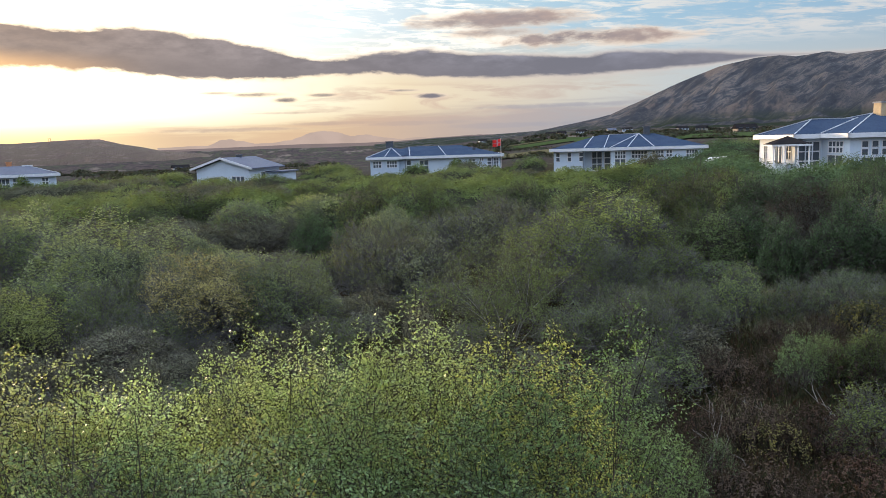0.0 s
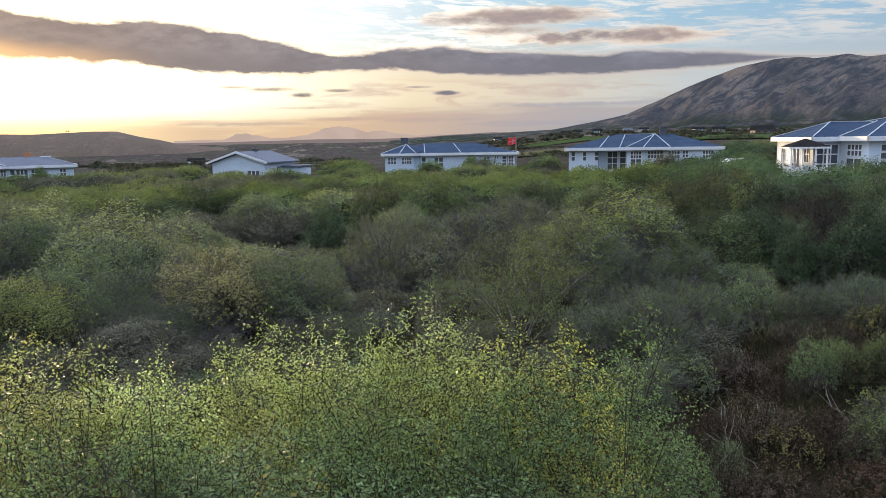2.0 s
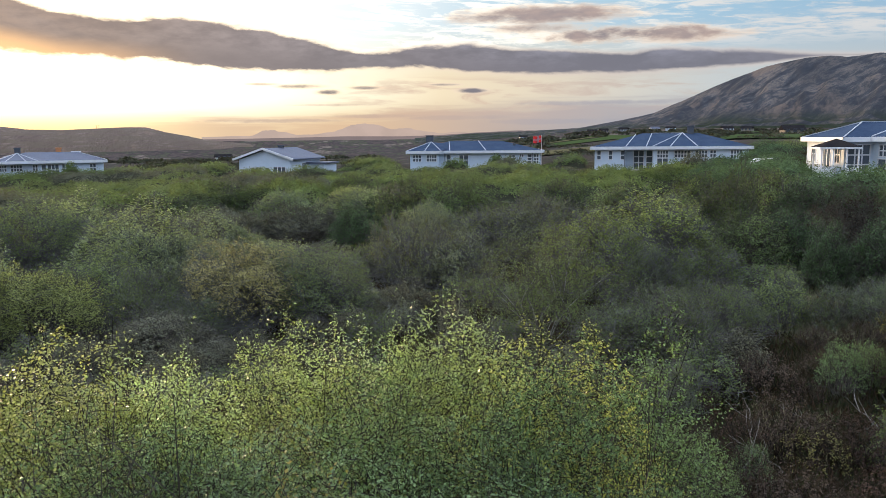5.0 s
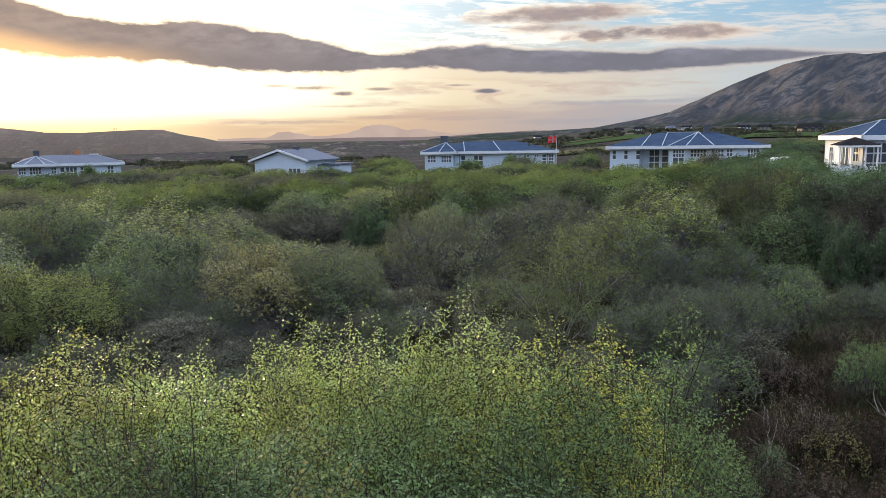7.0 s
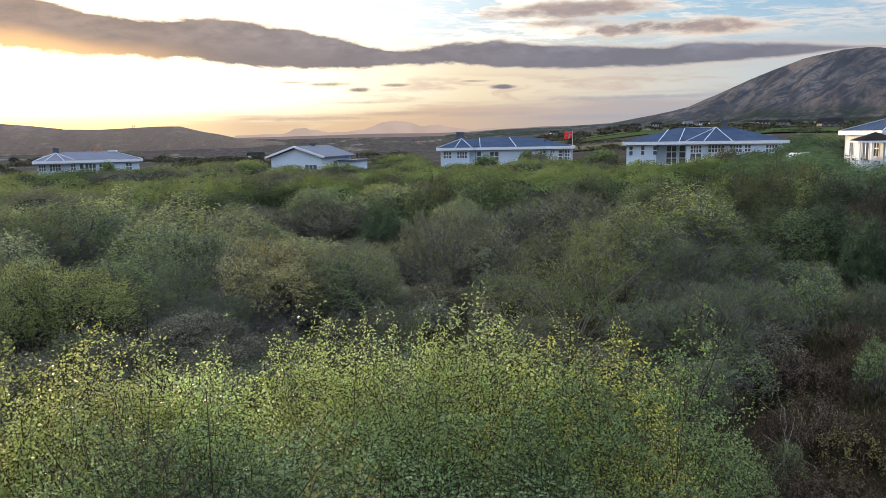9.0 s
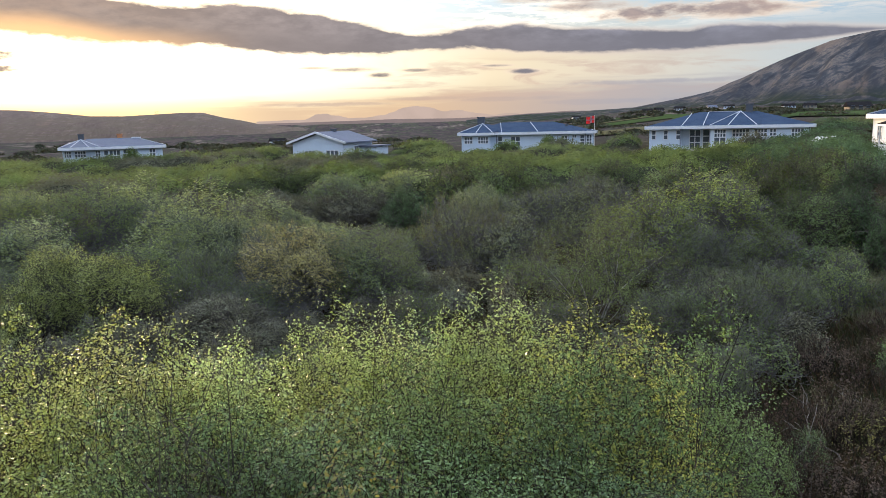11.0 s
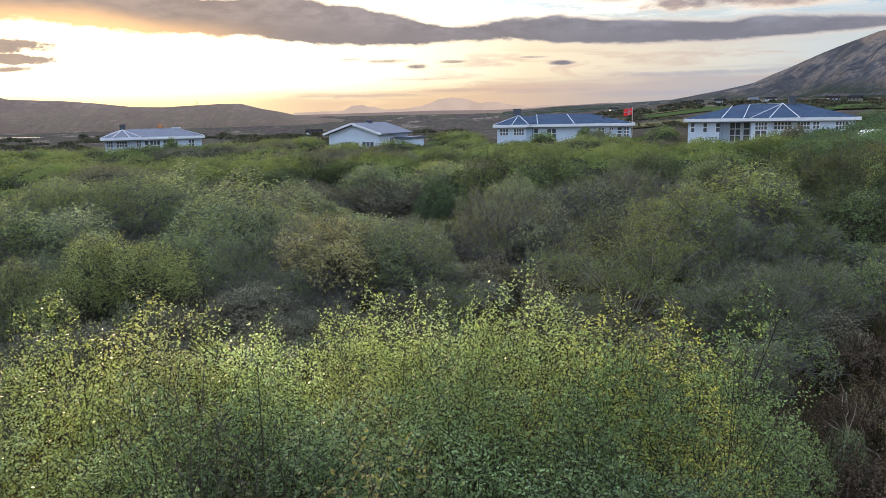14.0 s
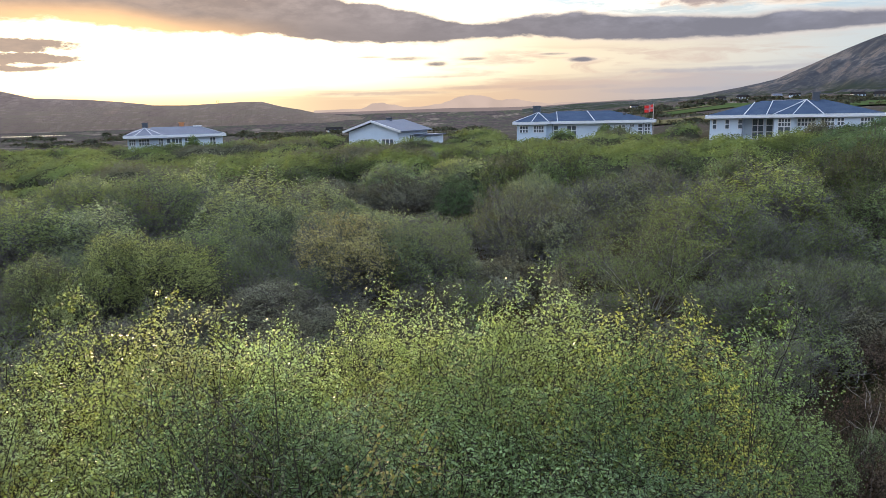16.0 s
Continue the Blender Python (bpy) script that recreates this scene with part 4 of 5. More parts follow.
# ---- far farm buildings ----
def farm(az, r, w, d, hh, yaw, wall, roof, label):
    x, y = polar(az, r)
    f = thing("farmhouse", label, "house", pose(x, y, gz(x, y) - .1, 0, 0, az + yaw), "farm buildings on the far slope")
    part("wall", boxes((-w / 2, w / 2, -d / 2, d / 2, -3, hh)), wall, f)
    bm = bmesh.new()
    e = .4
    v = [bm.verts.new(p) for x_ in (-w / 2 - e, w / 2 + e) for p in ((x_, -d / 2 - e, hh - .1), (x_, d / 2 + e, hh - .1), (x_, 0, hh + d * .32))]
    for q in ((0, 2, 1), (3, 4, 5), (0, 3, 5, 2), (1, 2, 5, 4), (0, 1, 4, 3)):
        bm.faces.new([v[i] for i in q])
    bmesh.ops.recalc_face_normals(bm, faces=bm.faces)
    part("roof", bm, roof, f)
    for i in range(3):
        u = -w / 2 + w * (i + .5) / 3
        part("window", boxes((u - .6, u + .6, -d / 2 - .05, -d / 2 + .05, 1.0, 2.1)), GLASS, f)


for a, r, w, d, hh, yaw, wl, rf, lb in (
        (-12.1, 760, 8, 5, 2.4, 20, WALL, ROOF_PALE, "small white far farmhouse with pale roof"), (-13.2, 800, 9, 5, 2.4, -10, WALL, DARK, "small white far farmhouse with dark roof"),
        (-16.9, 600, 8, 5, 2.2, 25, WALL, DARK, "small far cottage with dark roof"), (-18.2, 560, 7, 5, 2.2, -20, DECK, DARK, "small brown far cottage"),
        (-7.8, 700, 8, 5, 2.2, 10, DECK, DARK, "small brown far cottage"), (-8.6, 680, 7, 5, 2.2, 30, DECK, DARK, "small brown far cottage"),
        (-10.0, 620, 7, 5, 2.2, -30, WALL, DARK, "small far cottage with dark roof"), (-21.0, 300, 7, 5, 1.8, 20, DECK, DARK, "dark brown far barn"),
        (-2.9, 800, 8, 5, 2.4, 15, WALL, DARK, "small white far farmhouse with dark roof"), (18.6, 420, 8, 5, 1.6, 10, WALL, DARK, "low dark-roofed far cottage")):
    farm(a, r, w, d, hh, yaw, wl, rf, lb)

# a power mast on the left hill
x, y = polar(26.6, 1880)
pm = thing("power_mast", "small far lattice power mast on the hill", "mast", pose(x, y, 4.2 + 1880 * math.tan(radians(.62)) - 2, 0, 0, 26.6))
for sx in (-2.2, 2.2):
    part("leg", boxes((sx - .25, sx + .25, -.25, .25, 0, 12)), DARK, pm)
for zz in (8.5, 11.5):
    part("crossarm", boxes((-4.2, 4.2, -.25, .25, zz, zz + .4)), DARK, pm)

# the lake in the valley
x, y = polar(38.9, 470)
bm = bmesh.new()
ring = [bm.verts.new((x + 20 * math.cos(t) * (1 + .2 * math.sin(3 * t)), y + 14 * math.sin(t) * (1 + .15 * math.sin(5 * t + 1)), gz(x, y) + .6)) for t in [i * math.tau / 48 for i in range(48)]]
bm.faces.new(ring)
WATER = material("lake_water", (.02, .03, .035), .12, (.02, .03, .035), 1.0, .02, spec=.6)
tagged(part("water", bm, WATER, None), "small bright lake in the valley reflecting the sky", "lake", kind="structure")


# ---- shrubs ----
def tubes(a, b, r0, r1):
    """Three-sided sticks from points a to points b."""
    a, b = np.asarray(a), np.asarray(b)
    d = b - a
    d /= np.linalg.norm(d, axis=1, keepdims=True) + 1e-9
    ref = np.where(np.abs(d[:, 2:3]) > .9, [[1., 0, 0]], [[0, 0, 1.]])
    s = np.cross(d, ref)
    s /= np.linalg.norm(s, axis=1, keepdims=True) + 1e-9
    u = np.cross(s, d)
    r0, r1 = np.broadcast_to(r0, len(a))[:, None], np.broadcast_to(r1, len(a))[:, None]
    vs = []
    for base, rad in ((a, r0), (b, r1)):
        for k in range(3):
            t = k * math.tau / 3
            vs.append(base + rad * (s * math.cos(t) + u * math.sin(t)))
    v = np.stack(vs, 1).reshape(-1, 3)
    n = np.arange(len(a))[:, None, None] * 6
    f = np.array([[0, 1, 4, 3], [1, 2, 5, 4], [2, 0, 3, 5]])[None] + n
    return v, f.reshape(-1, 4)


def blades(rng, p, size, lift=.75, long=1.25, simple=False, out=None):
    """Small kite-shaped leaves, folded a little along the midrib, at the points p; simple: three-cornered, for farther plants."""
    n = len(p)
    nor = rng.normal(size=(n, 3)) * .8 + ([0, 0, lift] if out is None else out * lift)
    nor /= np.linalg.norm(nor, axis=1, keepdims=True)
    d = np.cross(nor, rng.normal(size=(n, 3)))
    d /= np.linalg.norm(d, axis=1, keepdims=True) + 1e-9
    s = np.cross(nor, d)
    L = (size * rng.uniform(.65, 1.25, n))[:, None]
    if simple:
        v = np.stack([p - s * L * .5, p + s * L * .5, p + d * L * long], 1).reshape(-1, 3)
        return v, np.arange(n * 3).reshape(n, 3)
    v = np.stack([p, p + d * L * .45 * long + s * L * .42 + nor * L * .1, p + d * L * long, p + d * L * .45 * long - s * L * .42 + nor * L * .1], 1).reshape(-1, 3)
    return v, np.arange(n * 4).reshape(n, 4)


def join(rows):
    vs, fs, o = [], [], 0
    for v, f in rows:
        vs.append(v)
        fs.append(f + o)
        o += len(v)
    return np.concatenate(vs), np.concatenate(fs)


def ribbons(rng, a, b, w):
    """Fine twigs from points a to points b, a blade each, tapering."""
    d = b - a
    s = np.cross(d, rng.normal(size=d.shape))
    s /= np.linalg.norm(s, axis=1, keepdims=True) + 1e-9
    v = np.stack([a - s * w, a + s * w, b + s * w * .5, b - s * w * .5], 1).reshape(-1, 3)
    return v, np.arange(len(a) * 4).reshape(-1, 4)


def bush(seed, H, rad, leaf, leaves, per=6, sprig=.16, stems=40, fill=700, shoots=30, shoot_len=.38, flank=(1.0, 1.45), bare=0.0, thick=1.0, kite=False, lump=.16, lift=1.6, stem_r=.009, spread=.45, ragged=.26, tufts=0, tuft=.1, up=.45):
    """A rounded many-stemmed shrub: stems fan out from the root to a lumpy dome, which sprigs of leaves cover evenly; the flanks are
    barer and show twigs, and upright shoots stand over the top."""
    rng = np.random.default_rng(seed)
    lobes = rng.normal(size=(22, 3)) + [0, 0, .5]
    lobes /= np.linalg.norm(lobes, axis=1, keepdims=True)
    size = rng.uniform(.35, 1.0, 22)
    wave = rng.uniform(-6, 6, (4, 2))

    def shell(ph, th):
        u = np.stack([np.cos(ph) * np.sin(th), np.sin(ph) * np.sin(th), np.cos(th)], -1)
        near = np.max(np.exp((u @ lobes.T - 1) * 9) * size, axis=-1)
        rag = np.sin(u @ wave[:3] + wave[3]).prod(axis=-1)
        return u * [rad, rad, H] * (1 - lump + 1.4 * lump * near + .5 * lump * rag)[:, None]

    def spiral(n, low):
        i = np.arange(n) + .5
        return i * 2.39996 + rng.normal(size=n) * .5, np.clip(np.arccos(1 - low * i / n) + rng.normal(size=n) * .05, 0, 1.5)

    def unit(v):
        return v / (np.linalg.norm(v, axis=1, keepdims=True) + 1e-9)

    # stems
    ph, th = spiral(stems, .85)
    tip = shell(ph, th) * rng.uniform(.84, .98, stems)[:, None]
    tip[:, 2] = np.maximum(tip[:, 2], .15 * H)
    root = np.stack([np.cos(ph), np.sin(ph), np.zeros(stems)], 1) * rad * .14 * rng.uniform(.2, 1, stems)[:, None] - [0, 0, .1]
    wob = rng.normal(size=(stems, 2)) * .09 * H

    def at(j, s):
        s = s[:, None]
        xy = root[j, :2] + (tip[j, :2] - root[j, :2]) * s ** 1.25 + wob[j] * np.sin(s * math.pi * 1.5)
        return np.concatenate([xy, root[j, 2:] + (tip[j, 2:] - root[j, 2:]) * s ** .85], 1)

    ids, st = np.arange(stems), []
    r0 = stem_r * rng.uniform(.5, 1.4, stems)
    ss = np.linspace(0, 1, 6)
    for s0, s1 in zip(ss, ss[1:]):
        st.append(tubes(at(ids, np.full(stems, s0)), at(ids, np.full(stems, s1)), r0 * (1 - .8 * s0), r0 * (1 - .8 * s1)))
    # branches inside
    j, q = rng.integers(0, stems, fill), rng.uniform(.12, 1, fill)
    a = at(j, q)
    d = unit(at(j, q + .05) - a) + rng.normal(size=(fill, 3)) * .5 + [0, 0, .15]
    b = a + unit(d) * (.24 * H * rng.uniform(.4, 1.2, fill))[:, None]
    b[:, 2] = np.maximum(b[:, 2], .05)
    tw = [ribbons(rng, a, b, .0042 * thick)]
    # sprigs over the dome
    n = leaves // per
    ph, th = spiral(n, .93)
    out = shell(ph, th)
    tuft_face, hole = 0.0, np.zeros(n)
    if tufts:                                  # branch ends, each a small rounded spray with gaps to the next
        tp, tt = spiral(tufts, .95)
        ends = unit(shell(tp, tt))
        dots = unit(out) @ ends.T
        best = np.argmax(dots, axis=1)
        rise = np.exp((dots[np.arange(n), best] - 1) * tufts * .8)
        out = out * (1 + tuft * (rise + rng.uniform(-1.2, .8, tufts)[best] - .3))[:, None]
        tuft_face, hole = (unit(out) - ends[best]) * math.sqrt(tufts) * .45, .75 * smooth01(-rise, -.5, -.12)
    a = out * (1.02 - ragged * rng.uniform(0, 1, n) ** 1.5)[:, None]
    face = unit(unit(out / [rad, rad, H]) + tuft_face)
    d = unit(face * .6 + [0, 0, up] + rng.normal(size=(n, 3)) * spread)
    b = a + d * (sprig * rng.uniform(.45, 1.2, n))[:, None]
    b[:, 2] = np.maximum(b[:, 2], .06)
    tw.append(ribbons(rng, a, b, .003 * thick))
    leafy = rng.uniform(size=n) > np.maximum(hole, bare + (.96 - bare) * smooth01(th, *flank))
    # upright shoots
    ph2, th2 = spiral(shoots, .5)
    c = shell(ph2, th2) * .95
    d2 = unit(unit(c) * .35 + [0, 0, 1.0] + rng.normal(size=(shoots, 3)) * .22)
    e = c + d2 * (shoot_len * rng.uniform(.25, 1.0, shoots) ** 1.5)[:, None]
    tw.append(ribbons(rng, c, e, .004 * thick))
    k = np.concatenate([np.repeat(np.nonzero(leafy)[0], per), np.repeat(np.arange(shoots) + n, per * 4)])
    a, b, face = np.concatenate([a, c]), np.concatenate([b, e]), np.concatenate([face, unit(c)])
    p = a[k] + (b - a)[k] * rng.uniform(.1, 1.06, len(k))[:, None] + rng.normal(size=(len(k), 3)) * leaf * .6
    return join(st), join(tw), blades(rng, p, leaf, lift, simple=not kite, out=face[k] + [0, 0, .2])


def shrub(name, label, category, group, leaf_mat, twig_mat, bark_mat, **kw):
    st, tw, lv = bush(**kw)
    ob = thing(name, label, category, Matrix(), group)
    link("trunk", mesh_np("trunk", *st, True), bark_mat, ob)
    tagged(link("branchwork", mesh_np("branchwork", *tw), twig_mat, ob), kind="stuff")
    tagged(link("crown", mesh_np("crown", *lv), leaf_mat, ob), kind="stuff")
    return ob


def place(ob, used, az, r, scale=1.0, turn=0.0, drop=0.0, high=None, wide=1.0):
    x, y = polar(az, r)
    m = pose(x, y, gz(x, y) - drop, 0, 0, turn)
    if ob.name in used:
        o = copy_thing(ob, m)
    else:
        used.add(ob.name)
        ob.matrix_basis = m
        o = ob
    o.scale = (scale * wide, scale / wide, high or scale)
    return o


used = set()
NEAR = "fresh green birches in front"
BIRCH = dict(H=2.85, rad=1.3, leaf=.0195, leaves=36000, per=6, sprig=.13, stems=46, fill=420, shoots=110, shoot_len=.22, flank=(1.35, 1.5), kite=True, lump=.22, lift=1.3, spread=.8, stem_r=.010, ragged=.15, tufts=190, tuft=.12, up=.05)
birch = [shrub("birch", "young birch in bright fresh leaf, many thin stems", "shrub", NEAR, (LEAF_NEAR, LEAF_NEAR, LEAF_SUN)[i], TWIG_SHADED, BARK, seed=11 + i, **BIRCH) for i in range(3)]
shaded_birch = shrub("birch", "young birch in shade-darkened leaf colour, many thin stems", "shrub", NEAR, LEAF_SHADED, TWIG_SHADED, BARK, seed=17, **BIRCH)
# (azimuth, distance, scale) of each birch
for n, (a, r, s) in enumerate(((42, 5.6, .87), (36, 5.7, .88), (30, 5.7, .95), (24.5, 5.5, .92), (18, 5.8, .87), (12, 5.7, .87), (6.4, 5.8, .95), (.6, 5.7, .96), (-4.6, 5.5, .97),
                             (40, 4.2, .84), (33, 4.0, .83))):
    place(birch[n % 3], used, a, r, s, n * 77.0)
# front-row and right-hand birches, in the leaf colour darkened for shade
for n, (a, r, s) in enumerate(((-8.4, 5.2, .90), (-2, 4.0, .80), (-6.5, 4.2, .74), (26, 4.3, .84), (19.5, 4.0, .82), (13.5, 4.3, .85), (7.5, 4.0, .82), (2.5, 4.4, .86))):
    place(shaded_birch, used, a, r, s, n * 77.0)
small = shrub("birch", "low young birch at the edge of the open heath", "shrub", NEAR, LEAF_SHADED, TWIG, BARK, seed=29, H=1.5, rad=.7, leaf=.021, leaves=7000, per=6, sprig=.17, stems=26, fill=300, shoots=26, shoot_len=.4, kite=True, lift=1.0, spread=.6)
for a, r, s in ((-12.6, 7.0, 1.0), (-16.0, 7.9, .7), (-19.6, 9.2, .4), (-10.2, 7.6, 1.05), (-24.9, 13.4, .62), (-26.4, 13.8, .56), (-28.2, 14.0, .46)):
    place(small, used, a, r, s, a * 31)
yb = shrub("birch", "yellow-leaved young birch sapling among the green ones", "shrub", NEAR, LEAF_YELLOW, TWIG, BARK, seed=31, H=2.4, rad=.55, leaf=.019, leaves=4200, per=6, sprig=.2, stems=12, fill=200, shoots=14, shoot_len=.35, kite=True, lift=1.0, spread=.6)
for a, r, s in ((14.6, 3.6, 1.09), (36.2, 3.5, 1.04), (28.8, 3.4, 1.0)):
    place(yb, used, a, r, s, a * 9)
db = shrub("birch", "half-bare russet birch with budding leaves", "shrub", NEAR, LEAF_BROWN, TWIG, BARK, seed=37, H=2.5, rad=.7, leaf=.016, leaves=5000, per=5, sprig=.2, stems=26, fill=700, shoots=18, bare=.35, kite=True, lift=1.0, spread=.6)
for a, r, s in ((28.4, 4.2, 1.08), (42, 4.0, .95), (25.6, 3.7, 1.0)):
    place(db, used, a, r, s, a * 9)
# slender leaders that stand over the hedge: (azimuth, distance, height of the tip over the ground)
lead = shrub("birch", "slender birch leader with tufts of young leaves", "shrub", NEAR, LEAF_NEAR, TWIG, BARK, seed=41, H=3.0, rad=.24, leaf=.019, leaves=3000, per=6, sprig=.14, stems=7, fill=60, shoots=12, shoot_len=.2, kite=True, lift=.8, spread=.7, stem_r=.012, flank=(1.1, 1.5))
for a, r, top in ((26.6, 5.3, 3.02), (22.2, 5.3, 2.96), (16.6, 5.4, 2.86), (6.6, 5.5, 3.12), (5.6, 5.6, 3.0), (.2, 5.6, 2.92), (-2.8, 5.4, 2.76), (34.6, 5.2, 2.72), (11.2, 5.5, 2.8)):
    place(lead, used, a, r, .8, a * 17, 0, top / 3.25)

MID = "scrub in the middle ground"
SORTS = {
    "green": (LEAF_GREEN, TWIG, BARK, "rounded green willow shrub in full leaf", 1.0, 0.0, (1.15, 1.55)),
    # Same shrub as green, in the dimmed leaf colour.
    "willow": (LEAF_GREEN_DIM, TWIG, BARK, "green willow shrub in full leaf, darkened in colour", 1.05, 0.0, (1.2, 1.5)),
    "yellow": (LEAF_MID, TWIG, BARK_PALE, "yellow-green birch shrub in young leaf", .9, .0, (1.0, 1.45)),
    "olive": (LEAF_OLIVE, TWIG_GREY, BARK_PALE, "olive birch shrub with pale stems showing", .75, .12, (1.0, 1.5)),
    "brown": (LEAF_BROWN, TWIG_GREY, BARK_PALE, "brown budding birch shrub with many bare twigs", .5, .2, (.9, 1.45)),
    "fresh": (LEAF_FRESH, TWIG_GREY, BARK_PALE, "pale fresh green birch shrub in young leaf", .85, .0, (1.0, 1.5)),
    "golden": (LEAF_GOLD, TWIG_GREY, BARK, "olive birch shrub in small young leaf, low-sun gold in its colour", .85, .0, (.8, 1.4)),
    "grey": (LEAF_FAR, TWIG_GREY, BARK, "grey-brown half-bare birch shrub with few young leaves", .55, .2, (.95, 1.5)),
    "dull": (LEAF_DULL, TWIG, BARK, "low dull brown shrub between the taller ones", .6, .1, (.9, 1.4)),
    "rust": (LEAF_RUST, TWIG, BARK, "rusty brown shrub with bare twigs", .7, .1, (1.0, 1.45))}
SIZES = ((.6, .85), (1.2, 1.75), (2.0, 1.9))          # radius and height of the shrubs of each size
kinds = {}


def sort_of(key, far, size, i):
    """One of the shrubs of a sort, made when it is first wanted. far: 0, 1 or 2, by how near the walk passes."""
    if (key, far, size, i) not in kinds:
        lm, tw, bk, lb, cover, bare, flank = SORTS[key]
        rad, H = SIZES[size]
        leaf = (.023, .034, .050)[far]
        n = int(cover * 3.14 * rad * (rad + H) / (.625 * leaf * leaf))
        kinds[key, far, size, i] = shrub("shrub", lb, "shrub", MID, lm, tw, bk, seed=sum(map(ord, key)) + 7 * i + 3 * far + size, H=H, rad=rad, leaf=leaf, leaves=n, per=4,
                                         sprig=(.16, .20, .26)[far], stems=(24, 44, 60)[size], fill=(500, 1600, 2200)[size], shoots=(20, 80, 120)[size], shoot_len=(.3, .45, .45)[size],
                                         bare=bare, flank=flank if size else (1.3, 1.55), thick=(1.1, 1.6, 2.2)[far], lift=1.8, lump=.30, ragged=.28, spread=.6, tufts=(50, 130, 200)[size], tuft=.05)
    return kinds[key, far, size, i]


taken = []


def mid(kind, az, r, rad, high):
    i = len(taken)
    size = 0 if rad < .8 else 1 if rad < 1.55 else 2
    place(sort_of(kind, 0 if r < 19.5 else 1 if r < 31 else 2, size, i % 2 if size else 0), used, az, r, 1.22 * rad / SIZES[size][0], i * 53.0, 0, 1.06 * high / SIZES[size][1], 1 + .28 * math.sin(i * 2.1))
    taken.append((*polar(az, r), rad))


# (azimuth, distance, radius, height) of the shrubs that stand out, by sort
for kind, rows in (
        ("golden", ((17.8, 17.7, 1.35, 1.74), (15.6, 18.2, 1.2, 1.66))),
        ("fresh", ((24.7, 23.1, 1.45, 1.98), (23.2, 22.0, 1.0, 1.6), (28.2, 30.5, 1.4, 1.9), (36.0, 22.5, 1.3, 1.6))),
        ("yellow", ((34.6, 17.5, .95, 1.58), (31.0, 17.3, 1.05, 1.60), (38.4, 16.5, .9, 1.45), (33.0, 18.6, 1.0, 1.6))),
        ("green", ((18.8, 45.3, 2.7, 1.75), (9.5, 47.7, 2.0, 1.7), (4.5, 32.5, 2.0, 2.16), (1.6, 34.5, 1.7, 1.9), (-5.2, 37.9, 1.8, 1.75), (-17.4, 26.4, 1.3, 2.35), (-19.6, 40.1, 1.8, 1.9), (-19.7, 36.2, 1.3, 2.15),
                   (-18.8, 23.7, 1.4, 1.66), (13.4, 43.1, 1.7, 1.1), (22.8, 40.0, 2.2, 1.6), (-29.3, 14.0, .5, .78), (-9.6, 33.5, 1.7, 1.95), (-14.6, 32.0, 1.6, 2.0), (26.8, 36.0, 2.0, 1.7))),
        ("olive", ((39.5, 23.0, 1.5, 1.8), (31.0, 27.6, 1.7, 2.05), (12.6, 17.7, 1.25, 1.62), (35.9, 28.6, 1.6, 1.95), (-12.1, 23.1, 1.5, 2.2), (-14.2, 26.0, 1.5, 2.0), (-20.7, 18.1, .6, 1.2), (-29.9, 11.0, .45, .86), (-8.2, 20.4, 1.4, 1.9), (27.4, 20.0, 1.1, 1.45), (41, 27, 1.6, 1.9))),
        ("brown", ((4.7, 22.0, 1.6, 1.86), (-.4, 26.6, 2.1, 1.98), (-4.4, 27.2, 2.0, 1.9), (1.6, 21.2, 1.2, 1.6), (21.4, 21.8, 1.0, 1.3))),
        ("grey", ((-13.4, 14.5, 1.1, 1.38), (-10.1, 14.3, .9, 1.05), (24.4, 17.8, 1.1, 1.4), (37.9, 18.4, .9, 1.25), (-11.8, 19.2, 1.1, 1.5), (-16.9, 17.1, .9, 1.1), (-24.0, 18.4, .6, .85), (-27.6, 18.7, .85, 1.0), (-13.0, 11.8, .8, .8),
                  (8.2, 23.5, .8, 1.0), (-16.2, 20.4, 1.0, 1.35), (-16.0, 13.0, .7, .75), (21.2, 16.4, .8, .95), (-31, 18, .9, 1.0))),
        ("dull", ((19.0, 31.9, 2.0, 1.05), (25.4, 34.3, 1.9, 1.2), (13.2, 32.4, 1.7, 1.2), (5.4, 17.4, .7, .9), (23.2, 14.6, 1.2, .8), (15.6, 27.5, 1.8, .8), (21.0, 27.6, 1.7, .85), (11.6, 26.0, 1.4, .7), (-18.2, 14.2, .6, .7), (17.4, 13.6, 1.0, .7), (9.6, 15.4, .7, .6), (28.6, 14.2, .9, .7), (34, 13.6, .9, .7), (1.4, 13.2, .8, .7), (8.0, 19.6, .9, .55))),
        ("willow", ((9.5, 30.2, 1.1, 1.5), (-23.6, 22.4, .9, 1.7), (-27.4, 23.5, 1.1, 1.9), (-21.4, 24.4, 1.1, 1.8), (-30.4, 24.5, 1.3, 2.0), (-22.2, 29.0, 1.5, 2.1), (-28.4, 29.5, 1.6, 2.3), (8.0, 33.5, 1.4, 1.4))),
        ("rust", ((-25.1, 27.0, 1.15, 1.8), (-26.6, 25.0, .8, 1.2)))):
    for row in rows:
        mid(kind, *row)
ob = shrub("birch", "open olive birch with pale forked stems showing", "shrub", MID, LEAF_OLIVE, TWIG, BARK_WHITE, seed=77, H=1.95, rad=1.75, leaf=.023, leaves=21000, per=4, sprig=.2, stems=20, fill=700,
           shoots=90, shoot_len=.4, lump=.32, ragged=.4, spread=.7, tufts=90, tuft=.07, stem_r=.014, lift=1.6, bare=.0)
place(ob, used, -4.6, 16.0, 1.0, 20.0)
taken.append((*polar(-4.6, 16.0), 1.6))
rng = np.random.default_rng(5)
